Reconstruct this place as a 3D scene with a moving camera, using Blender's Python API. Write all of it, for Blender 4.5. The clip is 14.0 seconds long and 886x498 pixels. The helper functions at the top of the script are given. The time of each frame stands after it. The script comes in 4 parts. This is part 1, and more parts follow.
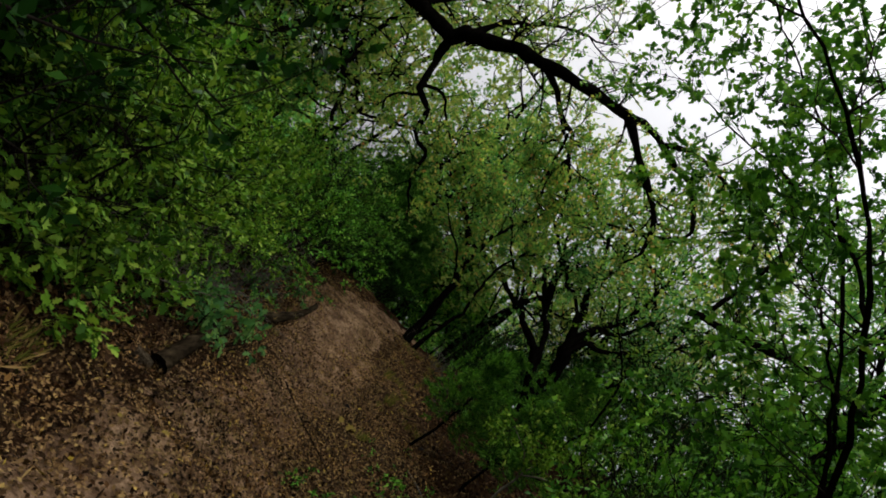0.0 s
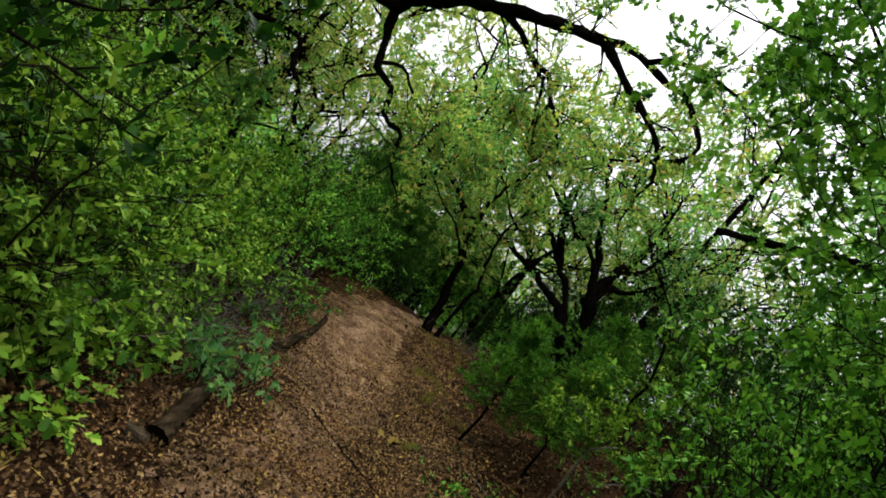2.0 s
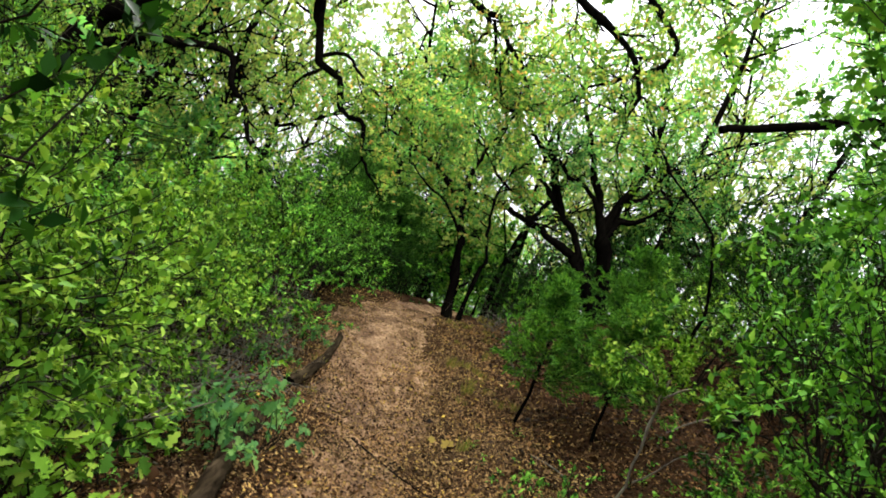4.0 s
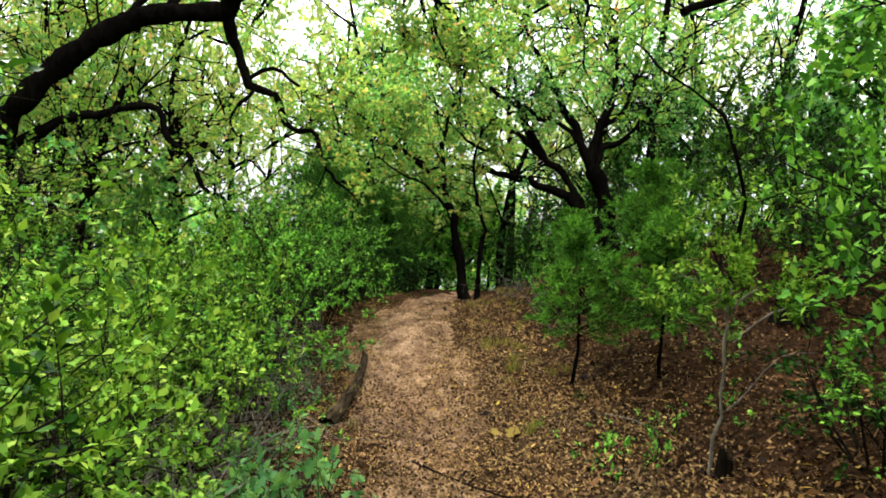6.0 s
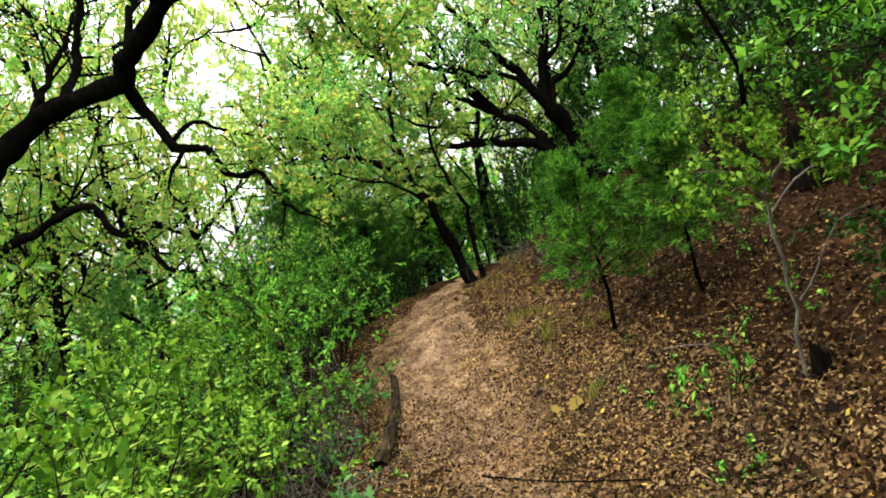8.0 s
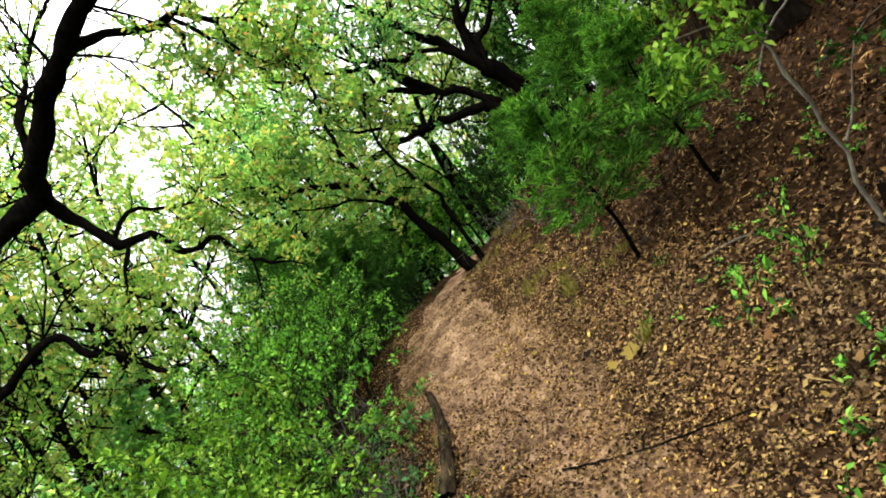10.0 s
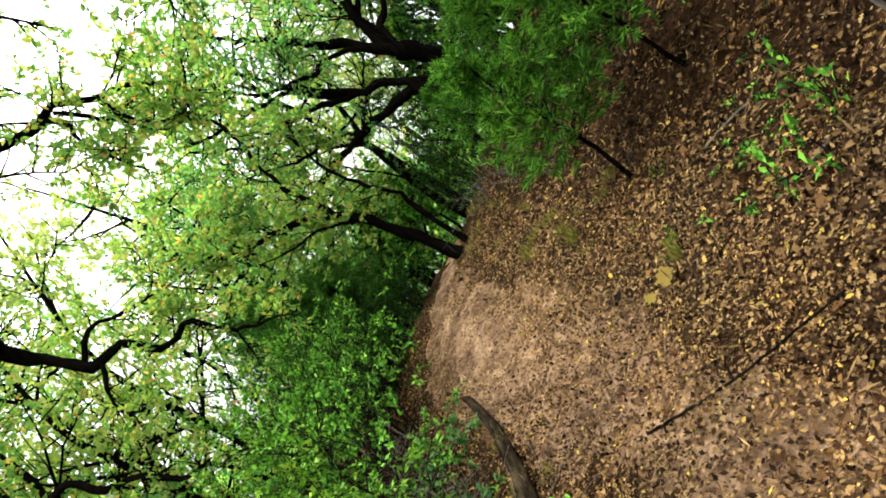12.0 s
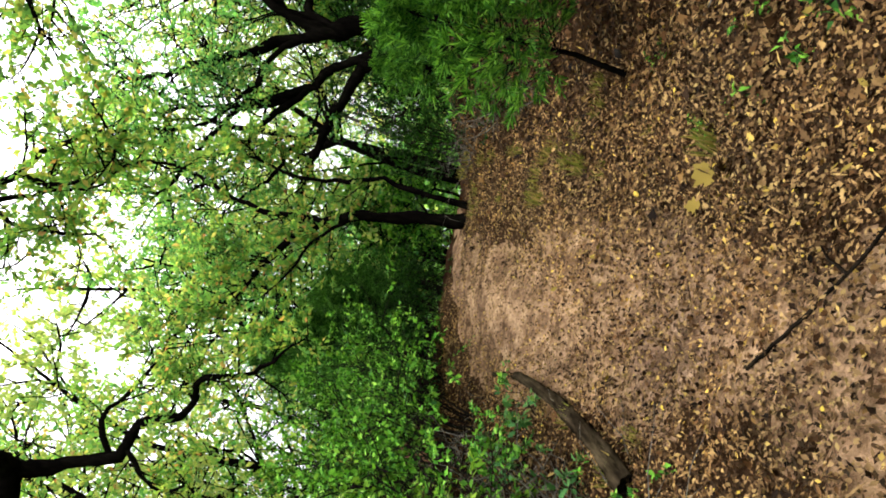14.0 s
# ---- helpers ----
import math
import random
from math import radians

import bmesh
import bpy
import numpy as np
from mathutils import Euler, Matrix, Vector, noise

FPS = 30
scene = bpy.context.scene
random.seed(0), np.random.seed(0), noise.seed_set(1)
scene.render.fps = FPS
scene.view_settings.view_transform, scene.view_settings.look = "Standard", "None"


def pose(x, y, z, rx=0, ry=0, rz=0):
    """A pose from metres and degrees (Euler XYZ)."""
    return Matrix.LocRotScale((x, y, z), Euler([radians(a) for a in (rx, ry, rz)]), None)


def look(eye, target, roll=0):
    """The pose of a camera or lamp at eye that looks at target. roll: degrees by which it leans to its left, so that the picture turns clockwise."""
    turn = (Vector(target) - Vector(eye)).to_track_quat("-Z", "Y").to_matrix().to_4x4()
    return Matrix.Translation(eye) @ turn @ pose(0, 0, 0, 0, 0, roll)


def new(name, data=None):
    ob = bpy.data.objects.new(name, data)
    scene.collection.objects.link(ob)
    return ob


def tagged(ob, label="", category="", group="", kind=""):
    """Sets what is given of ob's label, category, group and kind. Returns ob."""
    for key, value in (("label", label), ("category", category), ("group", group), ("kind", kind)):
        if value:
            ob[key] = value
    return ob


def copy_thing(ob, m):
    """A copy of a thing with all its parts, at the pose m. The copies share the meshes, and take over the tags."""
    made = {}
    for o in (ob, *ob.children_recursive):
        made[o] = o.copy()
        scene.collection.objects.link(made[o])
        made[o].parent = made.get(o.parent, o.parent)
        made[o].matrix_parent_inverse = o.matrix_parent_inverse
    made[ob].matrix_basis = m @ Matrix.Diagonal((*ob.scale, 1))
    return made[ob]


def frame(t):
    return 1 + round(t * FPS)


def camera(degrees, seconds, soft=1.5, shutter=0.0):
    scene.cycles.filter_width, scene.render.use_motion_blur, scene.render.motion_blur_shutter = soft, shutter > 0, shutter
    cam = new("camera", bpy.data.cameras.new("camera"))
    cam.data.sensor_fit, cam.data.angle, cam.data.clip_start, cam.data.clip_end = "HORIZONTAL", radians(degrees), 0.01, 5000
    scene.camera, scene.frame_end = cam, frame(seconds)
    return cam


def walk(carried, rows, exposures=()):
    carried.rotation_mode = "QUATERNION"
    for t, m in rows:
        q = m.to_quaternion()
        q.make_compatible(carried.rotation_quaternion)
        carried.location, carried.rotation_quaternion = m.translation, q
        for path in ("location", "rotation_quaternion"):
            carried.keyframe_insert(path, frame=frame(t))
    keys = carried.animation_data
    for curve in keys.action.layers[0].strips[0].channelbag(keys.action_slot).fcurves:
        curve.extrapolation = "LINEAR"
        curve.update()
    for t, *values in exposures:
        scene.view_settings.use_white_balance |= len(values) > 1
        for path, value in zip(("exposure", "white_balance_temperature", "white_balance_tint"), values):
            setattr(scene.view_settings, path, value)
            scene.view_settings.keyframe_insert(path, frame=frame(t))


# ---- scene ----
cam = camera(70.0, 14.0, soft=1.8)
PATH = [
    (0, (0.277, 0.161, 1.159), (0.099, 2.135, 1.423), 55.7),
    (0.5, (0.251, 0.301, 1.178), (0.085, 2.278, 1.435), 52.7),
    (1, (0.223, 0.442, 1.19), (0.071, 2.421, 1.437), 49.3),
    (1.5, (0.204, 0.611, 1.182), (0.065, 2.592, 1.422), 45.6),
    (2, (0.184, 0.776, 1.175), (0.059, 2.759, 1.405), 41.9),
    (2.5, (0.164, 0.934, 1.186), (0.053, 2.919, 1.405), 38.3),
    (3, (0.145, 1.082, 1.198), (0.045, 3.068, 1.409), 34.3),
    (5.5, (0.078, 1.805, 1.215), (0.011, 3.798, 1.366), 12.1),
    (6, (0.069, 1.943, 1.226), (0.009, 3.937, 1.37), 7.1),
    (6.5, (0.067, 2.082, 1.243), (0.012, 4.077, 1.378), 2.2),
    (7, (0.064, 2.222, 1.249), (0.015, 4.218, 1.375), -2.9),
    (7.5, (0.063, 2.371, 1.253), (0.021, 4.367, 1.371), -8.1),
    (8, (0.058, 2.513, 1.262), (0.023, 4.51, 1.373), -13.4),
    (10.5, (0.058, 3.316, 1.204), (0.053, 5.313, 1.297), -39.4),
    (11, (0.041, 3.458, 1.208), (0.048, 5.456, 1.289), -44.5),
    (11.5, (0.022, 3.57, 1.232), (0.039, 5.569, 1.294), -49.6),
    (12, (0.027, 3.712, 1.232), (0.045, 5.712, 1.28), -55.1),
    (12.5, (0.029, 3.859, 1.226), (0.048, 5.859, 1.261), -60.2),
    (13, (0.032, 4.002, 1.227), (0.042, 6.002, 1.251), -64.8),
    (13.5, (0.041, 4.204, 1.194), (0.01, 6.204, 1.229), -68.6),
    (14, (0.05, 4.39, 1.173), (-0.017, 6.389, 1.218), -72.1),
]

# ---- exposure, world and sun ----
EXPO = [(0.0, -0.35), (1.0, -0.05), (2.0, 0.62), (3.0, 1.2), (5.3, 1.65), (8.0, 1.78), (10.5, 1.78), (14.0, 1.66)]
walk(cam, [(t, look(eye, target, roll)) for t, eye, target, roll in PATH], EXPO)

world = bpy.data.worlds.new("overcast_sky")
scene.world = world
world.use_nodes = True
wn, wl = world.node_tree.nodes, world.node_tree.links
wn.clear()
sky = wn.new("ShaderNodeTexSky")
sky.sky_type = "NISHITA"
sky.sun_disc = False
sky.sun_elevation = radians(52)
sky.sun_rotation = radians(-35)
sky.air_density, sky.dust_density, sky.ozone_density = 1.0, 4.0, 1.0
cloud = wn.new("ShaderNodeMixRGB")
cloud.inputs[0].default_value = 0.72
cloud.inputs[2].default_value = (17.0, 17.0, 17.4, 1)
wbg = wn.new("ShaderNodeBackground")
wbg.inputs[1].default_value = 0.1
wout = wn.new("ShaderNodeOutputWorld")
wl.new(sky.outputs[0], cloud.inputs[1])
coord = wn.new("ShaderNodeTexCoord")
axes = wn.new("ShaderNodeSeparateXYZ")
height = wn.new("ShaderNodeMapRange")
height.inputs["From Min"].default_value, height.inputs["From Max"].default_value = 0.0, 1.0
height.inputs["To Min"].default_value, height.inputs["To Max"].default_value = 0.2, 1.55
grade = wn.new("ShaderNodeVectorMath")
grade.operation = "SCALE"
wl.new(coord.outputs["Generated"], axes.inputs[0])
wl.new(axes.outputs["Z"], height.inputs["Value"])
wl.new(cloud.outputs[0], grade.inputs[0])
wl.new(height.outputs[0], grade.inputs["Scale"])
wl.new(grade.outputs[0], wbg.inputs[0])
wl.new(wbg.outputs[0], wout.inputs[0])

sun = new("sun", bpy.data.lights.new("sun", "SUN"))
sun.data.energy = 1.5
sun.data.angle = radians(25)
sun.data.color = (1.0, 0.97, 0.92)
sun.matrix_world = look((-4, 14, 11), (0, 6.4, 0))


# ---- materials ----
def nodes_of(name):
    m = bpy.data.materials.new(name)
    m.use_nodes = True
    n, l = m.node_tree.nodes, m.node_tree.links
    return m, n, l, n["Principled BSDF"]


def ramp(n, stops):
    r = n.new("ShaderNodeValToRGB")
    e = r.color_ramp.elements
    while len(e) < len(stops):
        e.new(0.5)
    for el, (p, c) in zip(e, stops):
        el.position, el.color = p, (*c, 1)
    return r


def noise_node(n, l, scale, detail=5, rough=0.6, coord="Object"):
    tc = n.new("ShaderNodeTexCoord")
    t = n.new("ShaderNodeTexNoise")
    t.inputs["Scale"].default_value = scale
    t.inputs["Detail"].default_value = detail
    t.inputs["Roughness"].default_value = rough
    l.new(tc.outputs[coord], t.inputs["Vector"])
    return t


def mix(n, l, kind, fac, a, b):
    m = n.new("ShaderNodeMixRGB")
    m.blend_type = kind
    for i, v in enumerate((fac, a, b)):
        if hasattr(v, "links"):
            l.new(v, m.inputs[i])
        elif i == 0:
            m.inputs[0].default_value = v
        else:
            m.inputs[i].default_value = (*v, 1)
    return m.outputs[0]


def bump(n, l, height, strength, dist, bsdf):
    b = n.new("ShaderNodeBump")
    b.inputs["Strength"].default_value = strength
    b.inputs["Distance"].default_value = dist
    l.new(height, b.inputs["Height"])
    l.new(b.outputs[0], bsdf.inputs["Normal"])


def leaf_material(name, stops, through_light=0.45, rough=0.45):
    """Thin leaf: colours vary from leaf to leaf and in patches; part of the light passes through."""
    m, n, l, p = nodes_of(name)
    geo = n.new("ShaderNodeNewGeometry")
    r = ramp(n, stops)
    l.new(geo.outputs["Random Per Island"], r.inputs[0])
    patch = noise_node(n, l, 1.3, 2, 0.5)
    pr = ramp(n, [(0.3, (0.68, 0.72, 0.7)), (0.7, (1.2, 1.15, 1.0))])
    l.new(patch.outputs[0], pr.inputs[0])
    col = mix(n, l, "MULTIPLY", 1.0, r.outputs[0], pr.outputs[0])
    l.new(col, p.inputs["Base Color"])
    p.inputs["Roughness"].default_value = rough
    p.inputs["Specular IOR Level"].default_value = 0.02
    tr = n.new("ShaderNodeBsdfTranslucent")
    warm = mix(n, l, "MULTIPLY", 1.0, col, (1.22, 1.25, 0.7))
    l.new(warm, tr.inputs[0])
    ms = n.new("ShaderNodeMixShader")
    ms.inputs[0].default_value = through_light
    l.new(p.outputs[0], ms.inputs[1])
    l.new(tr.outputs[0], ms.inputs[2])
    l.new(ms.outputs[0], n["Material Output"].inputs[0])
    return m


def bark_material(name, dark, light, scale=9.0, grain=(1, 1, 0.3)):
    m, n, l, p = nodes_of(name)
    tc = n.new("ShaderNodeTexCoord")
    mp = n.new("ShaderNodeMapping")
    mp.inputs["Scale"].default_value = grain
    l.new(tc.outputs["Object"], mp.inputs[0])
    t = n.new("ShaderNodeTexNoise")
    t.inputs["Scale"].default_value, t.inputs["Detail"].default_value = scale * 2.2, 7
    l.new(mp.outputs[0], t.inputs[0])
    big = noise_node(n, l, scale * 0.25, 3)
    r = ramp(n, [(0.3, dark), (0.55, [0.5 * (a + b) for a, b in zip(dark, light)]), (0.75, light)])
    l.new(t.outputs[0], r.inputs[0])
    lich = ramp(n, [(0.4, (0.8, 0.8, 0.8)), (0.72, (1.35, 1.4, 1.25))])
    l.new(big.outputs[0], lich.inputs[0])
    l.new(mix(n, l, "MULTIPLY", 1.0, r.outputs[0], lich.outputs[0]), p.inputs["Base Color"])
    p.inputs["Roughness"].default_value = 0.9
    p.inputs["Specular IOR Level"].default_value = 0.0
    bump(n, l, t.outputs[0], 0.9, 0.015, p)
    return m


def soil_material(name, stops, patch_stops, scale):
    m, n, l, p = nodes_of(name)
    fine = noise_node(n, l, scale, 9, 0.72)
    r = ramp(n, stops)
    l.new(fine.outputs[0], r.inputs[0])
    big = noise_node(n, l, 1.1, 4, 0.6)
    b = ramp(n, patch_stops)
    l.new(big.outputs[0], b.inputs[0])
    grit = noise_node(n, l, scale * 7, 4, 0.7)
    g = ramp(n, [(0.35, (0.6, 0.58, 0.56)), (0.65, (1.3, 1.28, 1.22))])
    l.new(grit.outputs[0], g.inputs[0])
    c = mix(n, l, "MULTIPLY", 1.0, r.outputs[0], b.outputs[0])
    l.new(mix(n, l, "MULTIPLY", 0.7, c, g.outputs[0]), p.inputs["Base Color"])
    p.inputs["Roughness"].default_value = 0.95
    p.inputs["Specular IOR Level"].default_value = 0.0
    add = n.new("ShaderNodeMath")
    add.operation = "ADD"
    l.new(fine.outputs[0], add.inputs[0])
    l.new(grit.outputs[0], add.inputs[1])
    bump(n, l, add.outputs[0], 1.0, 0.045, p)
    return m


M_SOIL = soil_material("forest_soil", [(0.3, (0.0134, 0.00832, 0.00503)), (0.55, (0.055, 0.031, 0.017)), (0.75, (0.11, 0.066, 0.036))],
                       [(0.3, (0.75, 0.72, 0.7)), (0.7, (1.2, 1.15, 1.1))], 6)
M_PATH = soil_material("trodden_earth", [(0.3, (0.054, 0.0322, 0.019)), (0.46, (0.235, 0.152, 0.093)), (0.58, (0.4, 0.272, 0.172)), (0.74, (0.66, 0.475, 0.315))],
                       [(0.32, (0.7, 0.66, 0.68)), (0.68, (1.15, 1.08, 0.98))], 5)
# Near-black bark: the backlit shade on limbs and trunks is put into the colour.
M_BARK = bark_material("backlit_bark", (0.00119, 0.00104, 0.000896), (0.00774, 0.00625, 0.00536))
M_BARK_GREY = bark_material("grey_bark", (0.0307, 0.0273, 0.0232), (0.0887, 0.0818, 0.0682))
M_TWIG = bark_material("twig_bark", (0.00694, 0.00555, 0.00417), (0.0295, 0.0243, 0.0191), 20)
M_DEAD = bark_material("dead_twig", (0.0806, 0.0682, 0.0558), (0.2232, 0.1984, 0.1674), 20)
M_LOG = bark_material("weathered_wood", (0.0028, 0.002, 0.0014), (0.06, 0.043, 0.026), 14, (0.9, 0.108, 0.9))
M_CHAR = bark_material("rotten_wood", (0.00248, 0.00217, 0.00186), (0.0155, 0.0109, 0.00775), 12)
M_BRIGHT = leaf_material("bright_leaf", [(0.0, (0.017, 0.052, 0.0065)), (0.3, (0.075, 0.185, 0.018)), (0.7, (0.185, 0.36, 0.036)), (1.0, (0.34, 0.48, 0.075))], 0.2, 0.4)
M_GREEN = leaf_material("green_leaf", [(0.0, (0.013, 0.052, 0.009)), (0.35, (0.066, 0.21, 0.026)), (0.8, (0.175, 0.44, 0.048)), (1.0, (0.31, 0.56, 0.09))], 0.2, 0.4)
# Dark leaf of low shrubs; in the dusky shrubs it also paints thicket shade.
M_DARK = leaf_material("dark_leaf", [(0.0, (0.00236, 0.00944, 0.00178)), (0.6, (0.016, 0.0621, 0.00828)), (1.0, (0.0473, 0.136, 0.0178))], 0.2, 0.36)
M_CEDAR = leaf_material("cedar_spray", [(0.0, (0.009, 0.036, 0.007)), (0.5, (0.05, 0.165, 0.02)), (1.0, (0.17, 0.37, 0.045))], 0.25, 0.6)
# Shaded copy of the cedar colour, for the dark hollow at the bend.
M_SHADE = leaf_material("shaded_cedar_spray", [(0.0, (0.011, 0.04, 0.009)), (0.6, (0.056, 0.165, 0.028)), (1.0, (0.135, 0.3, 0.055))], 0.22, 0.6)
M_OLIVE = leaf_material("autumn_leaf", [(0.0, (0.1, 0.24, 0.075)), (0.5, (0.205, 0.4, 0.1)), (0.85, (0.39, 0.465, 0.12)), (0.97, (0.62, 0.49, 0.19)), (1.0, (0.56, 0.21, 0.1))], 0.62)
M_WOOD = leaf_material("woodland_leaf", [(0.0, (0.065, 0.21, 0.085)), (0.5, (0.15, 0.39, 0.12)), (0.9, (0.29, 0.48, 0.15)), (1.0, (0.52, 0.485, 0.19))], 0.62)
M_YELLOW = leaf_material("yellowing_leaf", [(0.0, (0.21, 0.36, 0.14)), (0.5, (0.38, 0.475, 0.17)), (1.0, (0.53, 0.55, 0.22))], 0.62)
M_BLUE = leaf_material("blue_green_leaf", [(0.0, (0.0418, 0.125, 0.0418)), (0.6, (0.0905, 0.23, 0.0766)), (1.0, (0.167, 0.306, 0.0905))], 0.35)
M_LITTER = leaf_material("dead_leaf", [(0.0, (0.0199, 0.0121, 0.0069)), (0.3, (0.062, 0.034, 0.0165)), (0.62, (0.172, 0.099, 0.044)), (0.88, (0.31, 0.192, 0.087)), (0.97, (0.42, 0.28, 0.11)), (0.993, (0.5, 0.33, 0.07)), (1.0, (0.62, 0.45, 0.07))], 0.08, 0.55)
# Damp red-brown leaves; the slope's shade under trees is also in the colour.
M_WET_SHADED = leaf_material("damp_shaded_dead_leaf", [(0.0, (0.003, 0.0018, 0.001)), (0.35, (0.0165, 0.0078, 0.0034)), (0.7, (0.05, 0.0225, 0.0088)), (0.93, (0.125, 0.062, 0.025)), (1.0, (0.25, 0.14, 0.045))], 0.08, 0.5)
M_FALLEN = leaf_material("yellow_fallen_leaf", [(0.0, (0.216, 0.143, 0.0288)), (1.0, (0.268, 0.198, 0.0504))], 0.15, 0.6)
M_GRASS = leaf_material("grass_blade", [(0.0, (0.09, 0.11, 0.02)), (0.45, (0.2, 0.19, 0.045)), (1.0, (0.4, 0.29, 0.11))], 0.35)
M_STONE = soil_material("sandstone", [(0.3, (0.124, 0.093, 0.062)), (0.6, (0.248, 0.1922, 0.124)), (0.8, (0.31, 0.248, 0.1674))], [(0.3, (0.496, 0.496, 0.496)), (0.7, (0.682, 0.682, 0.682))], 9)


# ---- ground shape ----
YS = np.linspace(-60, 120, 1801)
soft = np.hanning(25)
soft /= soft.sum()


def profile(pairs):
    v = np.interp(YS, [a for a, _ in pairs], [b for _, b in pairs])
    return np.convolve(np.pad(v, 12, mode="edge"), soft, mode="valid")


MID_X = profile([(-60, 0.1), (6.2, 0.12), (8.7, -0.3), (11.0, -0.74), (12.6, -0.64), (13.8, -0.4), (15.5, 0.0), (18.0, 0.7), (22.0, 2.2), (120, 50)])
MID_Z = profile([(-60, -0.15), (4.0, -0.18), (6.5, -0.2), (7.5, -0.08), (8.3, 0.05), (8.8, 0.16), (10.0, 0.5), (11.5, 0.86), (12.9, 1.1), (16.0, 1.32), (20.0, 1.48), (40.0, 2.2), (120, 3)])
WAVES = np.random.RandomState(4)
WAVE_DIR = WAVES.uniform(-1, 1, (28, 2))
WAVE_DIR /= np.linalg.norm(WAVE_DIR, axis=1)[:, None]
WAVE_LEN = np.geomspace(2.6, 0.16, 28)
WAVE_PH = WAVES.uniform(0, 6.28, 28)


def ripple(x, y):
    s = np.zeros(np.broadcast(x, y).shape)
    for d, w, ph in zip(WAVE_DIR, WAVE_LEN, WAVE_PH):
        s = s + 0.011 * w ** 0.75 * np.sin(6.283 * (d[0] * x + d[1] * y) / w + ph)
    return s


def rise(u):
    return np.log1p(np.exp(np.clip(4 * u, -40, 40))) / 4


def ground_z(x, y):
    x, y = np.asarray(x, float), np.asarray(y, float)
    u = x - np.interp(y, YS, MID_X)
    up = 7 * (1 - np.exp(-0.44 * rise(u - 0.7) / 7))
    down = 3.2 * (1 - np.exp(-0.36 * rise(-u - 0.85) / 3.2))
    return np.interp(y, YS, MID_Z) + up - down + ripple(x, y)


def gz(x, y):
    return float(ground_z(x, y))


# ---- mesh helpers ----
def mesh_from(name, verts, counts, index, material, smooth=True):
    me = bpy.data.meshes.new(name)
    verts = np.asarray(verts, np.float32)
    index = np.asarray(index, np.int32).ravel()
    counts = np.asarray(counts, np.int32)
    me.vertices.add(len(verts))
    me.vertices.foreach_set("co", verts.ravel())
    me.loops.add(len(index))
    me.loops.foreach_set("vertex_index", index)
    me.polygons.add(len(counts))
    starts = np.concatenate([[0], np.cumsum(counts)[:-1]]).astype(np.int32)
    me.polygons.foreach_set("loop_start", starts)
    me.polygons.foreach_set("loop_total", counts)
    me.polygons.foreach_set("use_smooth", np.full(len(counts), smooth))
    me.update(calc_edges=True)
    me.materials.append(material)
    return me


def thing(name, at, label, category, group="", kind=""):
    ob = new(name)
    ob.location = at
    return tagged(ob, label, category, group, kind)


def mesh_part(name, me, parent=None, label="", kind=""):
    ob = new(name, me)
    if parent is not None:
        ob.parent = parent
    return tagged(ob, label, kind=kind)


class Wood:
    """Tapered round tubes, gathered into one mesh."""

    def __init__(self, seed=1):
        self.v, self.f, self.n = [], [], 0
        self.rng = np.random.RandomState(seed)

    def tube(self, pts, radii, sides=6, rough=0.0):
        pts = np.asarray(pts, float)
        k = len(pts)
        tan = np.gradient(pts, axis=0)
        tan /= np.linalg.norm(tan, axis=1)[:, None] + 1e-9
        ref = np.array([0.31, 0.17, 0.93]) if abs(tan[0][2]) < 0.9 else np.array([1.0, 0.1, 0.0])
        a = np.cross(tan, ref)
        a /= np.linalg.norm(a, axis=1)[:, None] + 1e-9
        b = np.cross(tan, a)
        ang = np.arange(sides) * 2 * np.pi / sides
        rr = np.asarray(radii, float)[:, None] * (1 + rough * self.rng.uniform(-1, 1, (k, sides)))
        ring = pts[:, None] + rr[..., None] * (np.cos(ang)[None, :, None] * a[:, None] + np.sin(ang)[None, :, None] * b[:, None])
        i = np.arange(k - 1)[:, None] * sides + np.arange(sides)[None]
        j = np.arange(k - 1)[:, None] * sides + (np.arange(sides)[None] + 1) % sides
        quads = np.stack([i, j, j + sides, i + sides], -1).reshape(-1, 4) + self.n
        self.v.append(ring.reshape(-1, 3))
        self.f.append(quads)
        self.n += k * sides

    def mesh(self, name, material):
        f = np.concatenate(self.f)
        return mesh_from(name, np.concatenate(self.v), np.full(len(f), 4), f, material)


def smooth_line(pts, step=0.12, kink=0.0, rng=None):
    """A rounded line through a few bends (Catmull-Rom), with small kinks."""
    p = np.asarray(pts, float)
    p = np.vstack([2 * p[0] - p[1], p, 2 * p[-1] - p[-2]])
    out = []
    for i in range(1, len(p) - 2):
        n = max(2, int(np.linalg.norm(p[i + 1] - p[i]) / step))
        t = np.linspace(0, 1, n, endpoint=False)[:, None]
        a, b, c, d = p[i - 1:i + 3]
        out.append(0.5 * (2 * b + (c - a) * t + (2 * a - 5 * b + 4 * c - d) * t * t + (3 * b - a - 3 * c + d) * t ** 3))
    out = np.vstack(out + [p[-2:-1]])
    if kink and rng is not None:
        out[1:-1] += rng.normal(0, kink, (len(out) - 2, 3))
    return out


def unit(v):
    return v / (np.linalg.norm(v) + 1e-9)


